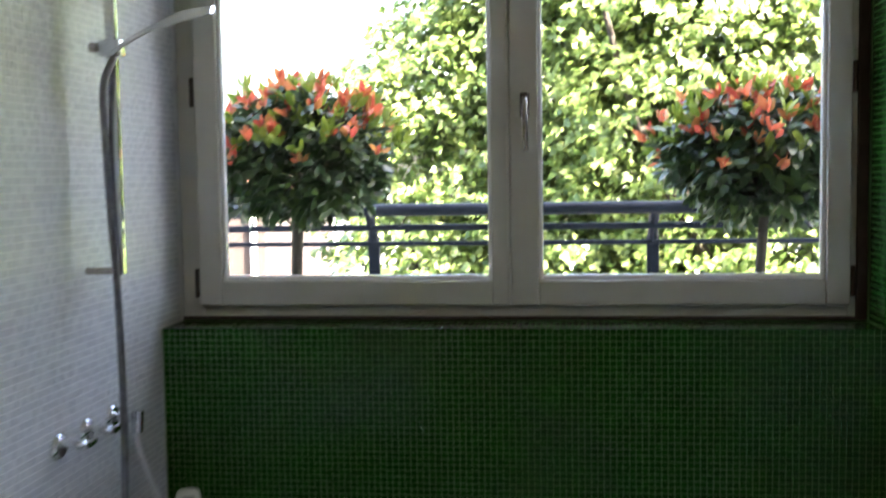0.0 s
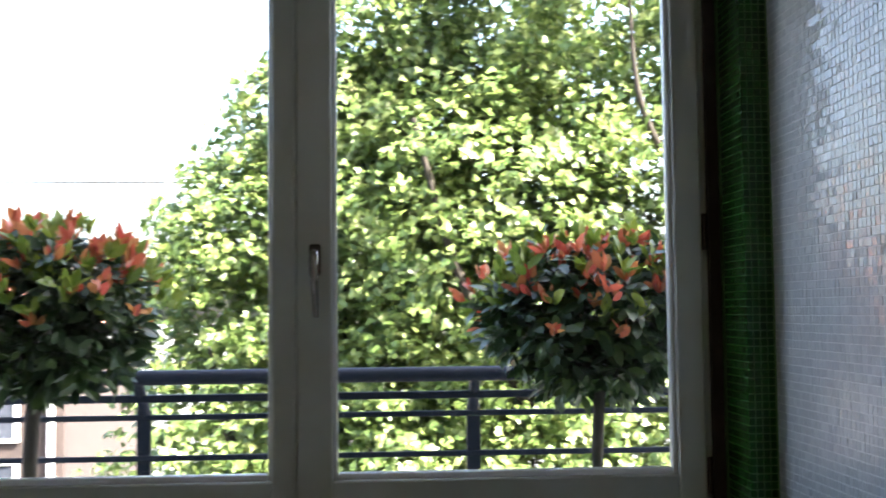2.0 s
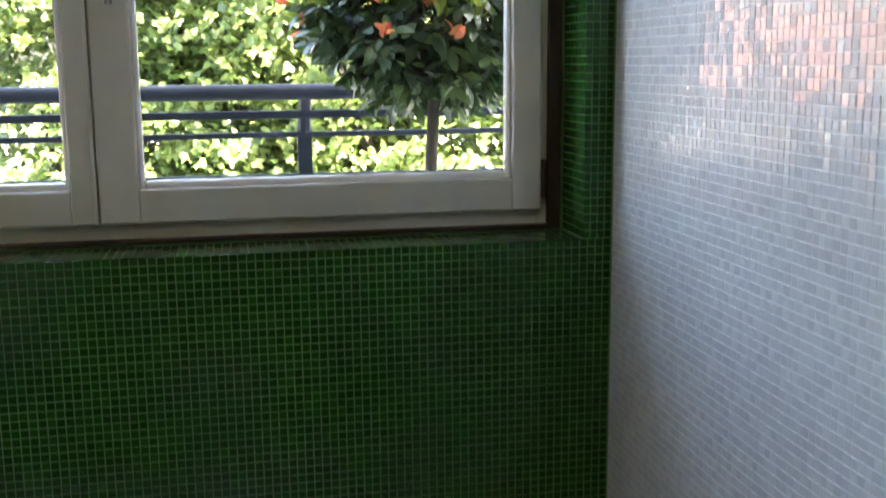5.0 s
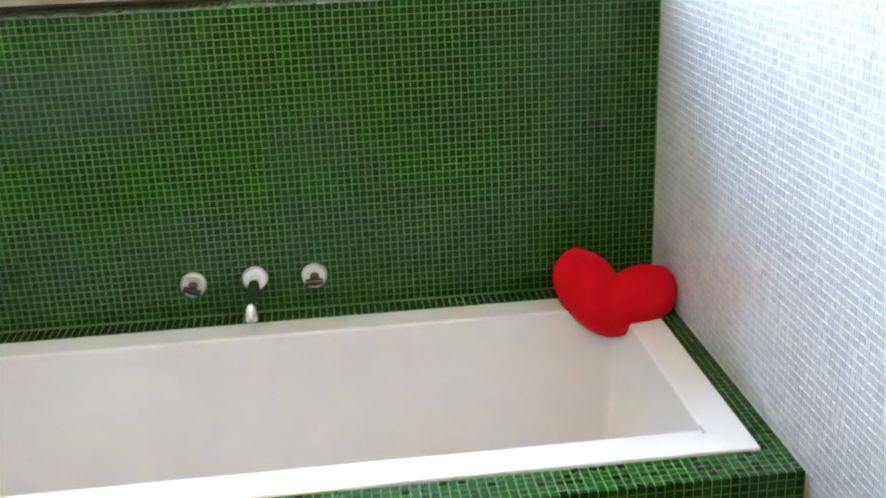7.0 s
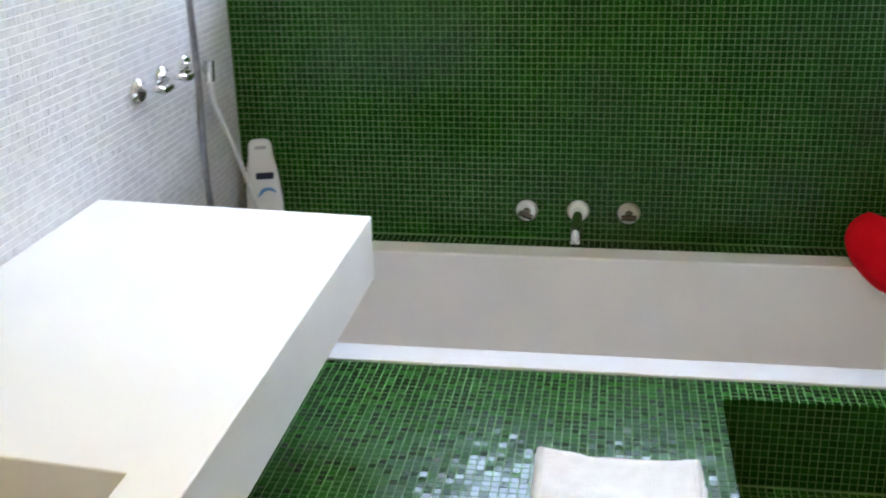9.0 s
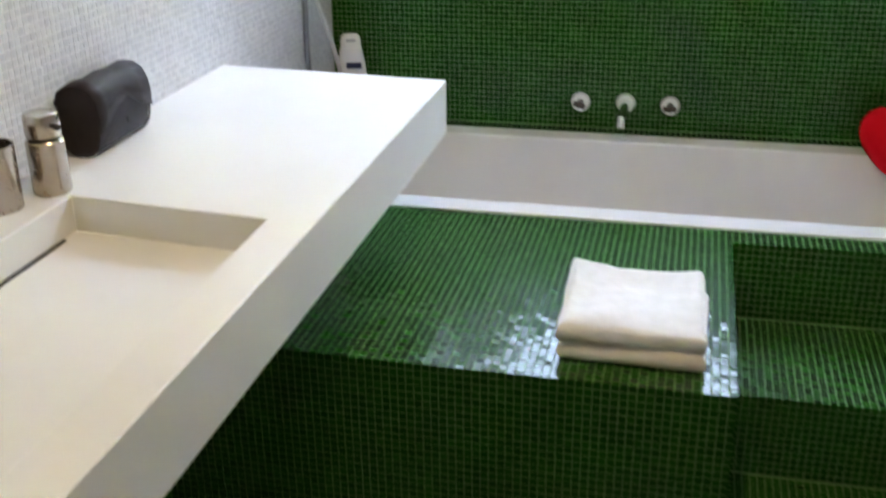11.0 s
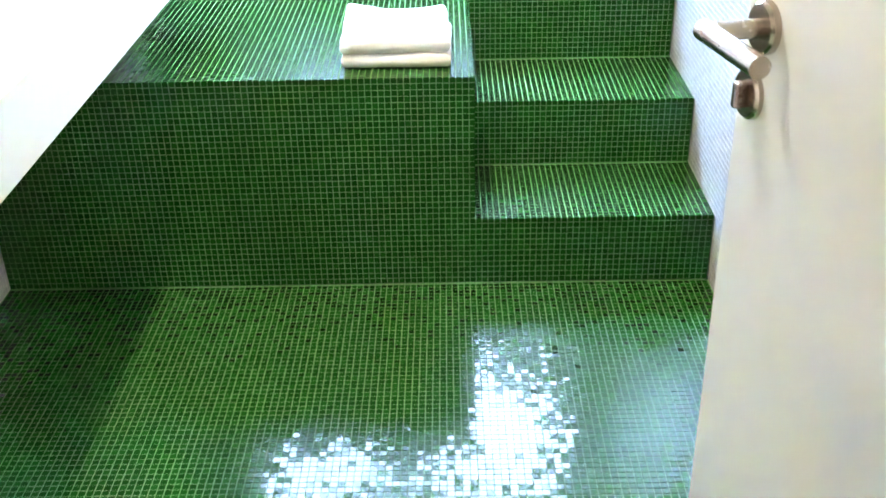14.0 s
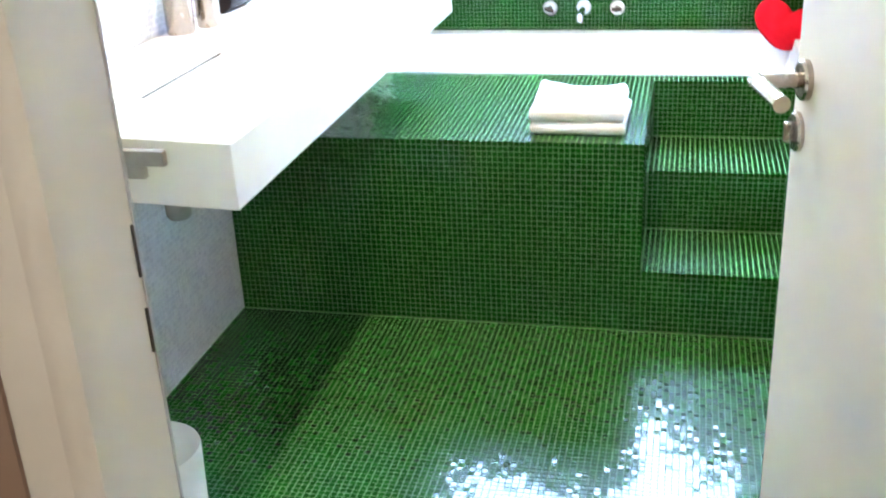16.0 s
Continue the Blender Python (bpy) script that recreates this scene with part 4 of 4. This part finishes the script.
def shrub(x, y, z, rx, ry, rz, trunk_r, seed, label):
    t = thing("potted_shrub", x, y, 0.42, label, "shrub", "shrubs on the balcony")
    rng = np.random.default_rng(seed)
    zc = z - 0.42
    part("pot", lathe([(0, 0), (0.13, 0), (0.135, 0.01), (0.17, 0.30), (0.185, 0.30), (0.185, 0.34), (0.165, 0.34), (0.160, 0.30), (0, 0.30)], 32), M_POT, t, "round clay pot", True)
    part("soil", lathe([(0, 0.312), (0.158, 0.302)], 24), M_SOIL, t)
    b = sweep(arc([(0.0, 0, 0.30), (0.008, 0.01, 0.55), (-0.006, 0.0, 0.85), (0.004, 0, zc - rz * 0.75)], 4), trunk_r, 10)
    for k in range(16):
        a, e = rng.uniform(0, 6.28), rng.uniform(0.15, 1.3)
        tip = Vector((math.cos(a) * math.cos(e) * rx * 0.85, math.sin(a) * math.cos(e) * ry * 0.85, zc - rz * 0.3 + math.sin(e) * rz * 0.9))
        root = Vector((0.0, 0.0, zc - rz * 0.82))
        mid = root.lerp(tip, 0.5) + Vector((0, 0, 0.03))
        sweep(arc([root, mid, tip], 4), [0.008 - 0.0007 * q for q in range(9)], 6, b)
    part("trunk", b, M_BARK, t, "thin woody trunk and branches", True)
    # leaves sit in rosettes on many small shoots, so that the crown has clumps and gaps
    shoots = 300
    d = unit(shoots, rng)
    reach = rng.uniform(0.30, 1.0, shoots) ** 0.5 * (1 + 0.10 * np.sin(d[:, 0] * 5 + seed) * np.cos(d[:, 2] * 6 + seed * 2) + rng.normal(0, 0.06, shoots))
    heart_ = d * np.array([rx * 0.84, ry * 0.84, rz]) * reach[:, None]
    heart_[:, 2] = np.where(heart_[:, 2] < -0.70 * rz, -0.70 * rz + rng.normal(0, 0.02, shoots), heart_[:, 2])
    k = np.repeat(np.arange(shoots), 11)
    n = len(k)
    out = unit(n, rng)
    pos = heart_[k] + out * rng.uniform(0.005, 0.035, n)[:, None] + np.array([0, 0, zc])
    tip = out * 0.9 + d[k] * 0.7 + np.array([0, 0, 0.25])
    nor = np.array([0, 0, 0.8]) + d[k] * 0.3 + rng.normal(0, 0.5, (n, 3))
    nor /= np.linalg.norm(nor, axis=1, keepdims=True)
    leaf_sheet("crown", t, pos, nor, tip, rng.uniform(0.036, 0.066, n), OVAL, M_SHRUB, "dense dark green leaves")

    def tips_of(count, low, high, spread, size, name, mat_, text):
        """Upright rosettes of young leaves on the upper shell."""
        at, no, ti, sz = [], [], [], []
        while len(at) < count * 5:
            v = unit(1, rng)[0]
            if not low < v[2] < high:
                continue
            c = v * np.array([rx, ry, rz]) * rng.uniform(0.80, 1.10) + np.array([0, 0, zc])
            grow = v * 0.5 + np.array([0, 0, 0.8])
            for q in range(5):
                out = unit(1, rng)[0] * spread + grow
                out /= np.linalg.norm(out)
                at.append(c + rng.normal(0, 0.006, 3))
                ti.append(out)
                no.append(np.cross(out, unit(1, rng)[0]))
                sz.append(rng.uniform(*size))
        no = np.array(no)
        no /= np.linalg.norm(no, axis=1, keepdims=True) + 1e-9
        leaf_sheet(name, t, at, no, ti, sz, OVAL, mat_, text)

    tips_of(80, 0.0, 1.0, 0.9, (0.034, 0.062), "young_green_leaves", M_LIME, "yellow-green young leaves")
    tips_of(82, 0.25, 1.0, 0.8, (0.030, 0.056), "young_red_leaves", M_NEWRED, "orange-red young leaves")
    tips_of(12, -0.2, 0.3, 0.8, (0.030, 0.052), "side_red_leaves", M_NEWRED, "orange-red young leaves")
    return t


shrub(0.192, 0.64, 1.665, 0.325, 0.235, 0.215, 0.018, 3, "round clipped shrub with red young leaves, in a pot, bushier")
shrub(1.594, 0.64, 1.635, 0.340, 0.235, 0.210, 0.015, 8, "round clipped shrub with orange-red tips, in a pot, thinner")


def plane_tree(x, y, ground, limbs, clumps, leaves, seed, label):
    t = thing("plane_tree", x, y, ground, label, "tree", "street trees")
    rng = np.random.default_rng(seed)
    b = sweep(arc([(0, 0, 0), (0.1, 0, 2.5), (-0.05, 0.1, 5.0)], 6), [0.34 - 0.012 * k for k in range(13)], 14)
    for pts, r in limbs:
        way = arc(pts, 6)
        sweep(way, [r * (1 - 0.8 * k / len(way)) for k in range(len(way))], 8, b)
    part("trunk", b, M_BARK, t, "mottled trunk and limbs", True)
    at, no, ti = [], [], []
    total = sum(c[3] * c[5] for c in clumps)
    for cx, cy, cz, ra, rb, rc in clumps:
        # sprays of leaves on twig ends, fuller on the outside
        m = int(leaves * ra * rc / total / 15)
        d = unit(m, rng)
        r = rng.uniform(0.45, 1.12, m) ** 0.6
        bumps = 1 + 0.16 * np.sin(d[:, 0] * 7 + cx) * np.sin(d[:, 2] * 8 + cz) + 0.10 * np.sin(d[:, 0] * 17 + cz) * np.cos(d[:, 2] * 15 + cx)
        twig = d * np.array([ra, rb, rc]) * (r * bumps)[:, None] + np.array([cx, cy, cz])
        k = np.repeat(np.arange(m), 15)
        n = len(k)
        spread = unit(n, rng) * rng.uniform(0.05, 0.34, n)[:, None] * np.array([1, 1, 0.6])
        lean = unit(m, rng) * 0.5
        nn = lean[k] + d[k] * 0.5 + np.array([0.1, -0.2, 0.7]) + rng.normal(0, 0.5, (n, 3))
        at.append(twig[k] + spread)
        no.append(nn / np.linalg.norm(nn, axis=1, keepdims=True))
        ti.append(spread * 3 + rng.normal(0, 0.5, (n, 3)) + np.array([0, -0.2, -0.35]))
    at, no, ti = np.concatenate(at), np.concatenate(no), np.concatenate(ti)
    leaf_sheet("crown", t, at, no, ti, rng.uniform(0.07, 0.150, len(at)), LOBED, M_PLANE, "bright sunlit lobed leaves", 0.12)
    return t


GROUND = -7.0
plane_tree(4.4, 11.6, GROUND, [
    ([(0, 0, 4.8), (-1.2, -0.4, 6.8), (-2.4, -0.8, 9.0), (-3.0, -1.0, 11.0)], 0.12),
    ([(0, 0, 5.0), (0.4, -0.6, 7.5), (0.6, -1.2, 10.2), (1.4, -1.5, 12.6)], 0.12),
    ([(0, 0, 4.9), (1.6, 0.0, 7.0), (3.0, -0.4, 9.5)], 0.11),
    ([(0.55, -1.1, 9.6), (-0.3, -1.5, 11.0), (-0.5, -1.7, 12.4)], 0.06)],
    [(-1.9, 0, 6.3, 2.2, 1.9, 2.2), (0.2, -0.4, 6.6, 2.5, 2.1, 2.3), (2.6, 0, 6.8, 2.6, 2.1, 2.5), (-1.6, 0, 9.6, 2.2, 1.9, 2.3), (0.9, 0.2, 10.4, 2.6, 2.2, 2.6), (3.2, 0.3, 10.4, 2.4, 2.0, 2.6), (0.4, 0.2, 13.4, 2.9, 2.2, 2.3), (-3.3, 0.3, 7.2, 1.6, 1.5, 1.7)],
    84000, 21, "tall leafy plane tree in full summer leaf, sunlit")
plane_tree(-0.3, 12.6, GROUND, [
    ([(0, 0, 4.8), (-0.6, -0.3, 6.5), (-1.0, -0.5, 8.2)], 0.14),
    ([(0, 0, 4.9), (0.6, 0.0, 7.0), (0.9, -0.2, 9.8), (1.2, -0.2, 11.5)], 0.14)],
    [(-0.7, 0, 6.9, 1.6, 1.5, 1.6), (0.9, 0, 6.8, 2.0, 1.8, 2.0), (-0.6, 0.2, 8.8, 1.5, 1.5, 1.5), (0.95, 0.1, 10.0, 1.5, 1.5, 1.8), (2.0, 0.2, 11.0, 1.45, 1.4, 1.7), (2.8, 0.2, 12.8, 1.5, 1.5, 1.7), (3.2, 0.2, 10.4, 1.5, 1.5, 1.6), (2.2, 0.2, 8.2, 1.6, 1.5, 1.9), (-0.5, 0.2, 9.9, 1.2, 1.2, 1.2), (0.5, 0.2, 11.2, 1.25, 1.2, 1.35), (1.3, 0.3, 12.8, 1.3, 1.3, 1.5)],
    62000, 33, "smaller leafy plane tree behind the railing")
plane_tree(9.5, 13.0, GROUND, [([(0, 0, 5.0), (0.4, -0.6, 7.5), (0.6, -1.2, 10.2)], 0.2)],
    [(-0.5, 0, 6.6, 2.6, 2.0, 2.6), (-0.5, 0, 10.4, 2.7, 2.0, 2.7), (1.5, 0, 8.6, 2.4, 2.0, 3.0)], 15000, 44, "tall leafy plane tree further along the street")

# ---- street and far house ----
ground = part("ground", box(-400, 400, 0.36, 900, GROUND - 0.3, GROUND), M_STREET)
tagged(ground, "grey street ground far below the balcony", "ground", "", "structure")
house = thing("far_house", -13.2, 24.0, GROUND, "pink stucco house with white window frames across the street", "house")
part("wall", box(-6.5, 6.5, 0, 8, 0, 8.0, 0.03), M_STUCCO_SHADED, house)
part("cornice", box(-6.7, 6.7, -0.25, 8.2, 8.0, 8.25, 0.04), M_TRIMW, house)
b = bmesh.new()
rv = [b.verts.new(c) for c in ((-6.9, -0.4, 8.25), (6.9, -0.4, 8.25), (6.9, 8.4, 8.25), (-6.9, 8.4, 8.25), (-4.0, 4, 10.5), (3.2, 4, 10.5))]
for f in ((0, 1, 5, 4), (1, 2, 5), (2, 3, 4, 5), (3, 0, 4), (3, 2, 1, 0)):
    b.faces.new([rv[k] for k in f])
part("roof", b, M_ROOF, house)
for x in (-4.2, -1.0, 1.9, 4.8):
    for z in (1.0, 3.4, 5.7):
        w = part("window", box(x - 0.55, x + 0.55, -0.05, 0.02, z, z + 1.7, 0.01), M_WINDARK, house)
        part("window_frame", ring(x - 0.65, x + 0.65, z - 0.1, z + 1.8, 0.13, 0.13, 0.1, 0.13, -0.10, -0.02, 0.01), M_TRIMW, w)
        part("mullion", box(x - 0.05, x + 0.05, -0.09, -0.04, z, z + 1.7, 0.005), M_TRIMW, w)
part("drainpipe", sweep([(6.2, -0.1, 0), (6.2, -0.1, 8.0)], 0.09, 10), M_TRIMW, house, "", True)
# Two thin clay-coloured posts with cross bars between them, above the roof.
part("roof_post", box(3.27, 3.39, 2.1, 2.3, 9.4, 11.85, 0.02), M_POT, house, "slim clay-coloured post above the roof")
part("roof_post", box(3.90, 4.06, 2.1, 2.35, 9.2, 11.57, 0.02), M_POT, house, "slim clay-coloured post above the roof")
part("aerial", sweep([(3.71, 2.2, 9.4), (3.71, 2.2, 11.55)], 0.022, 8), M_STEEL, house)
for x0, x1, z in ((3.39, 3.90, 11.19), (3.66, 3.90, 11.42), (3.5, 3.74, 10.76)):
    part("aerial_bar", sweep([(x0, 2.2, z), (x1, 2.2, z)], 0.020, 8), M_STEEL, house)
neighbour = thing("grey_building", -20.5, 34.0, GROUND, "pale apartment block beyond the pink house", "building")
part("wall", box(-6, 6, 0, 9, 0, 9.8, 0.03), M_CONCRETE, neighbour)
part("roof", box(-6.2, 6.2, -0.2, 9.2, 9.8, 10.1, 0.03), M_ROOF, neighbour)
for x in (-4, -1.4, 1.4, 4):
    for z in (1, 4, 7):
        part("window", box(x - 0.5, x + 0.5, -0.04, 0.02, z, z + 1.6, 0.01), M_WINDARK, neighbour)
pole_spots = (-18, 18)
cable = thing("overhead_cable", 0, 17, 0, "thin dark overhead street cable", "cable")
part("wire", sweep([(-18 + 2 * k, 0, 4.0 + 0.004 * (k - 9) ** 2) for k in range(19)], 0.016, 6), M_DARK, cable)
for x in pole_spots:
    part("pole", sweep([(x, 0, GROUND), (x, 0, 4.5)], 0.11, 12), M_RAIL, cable, "", True)
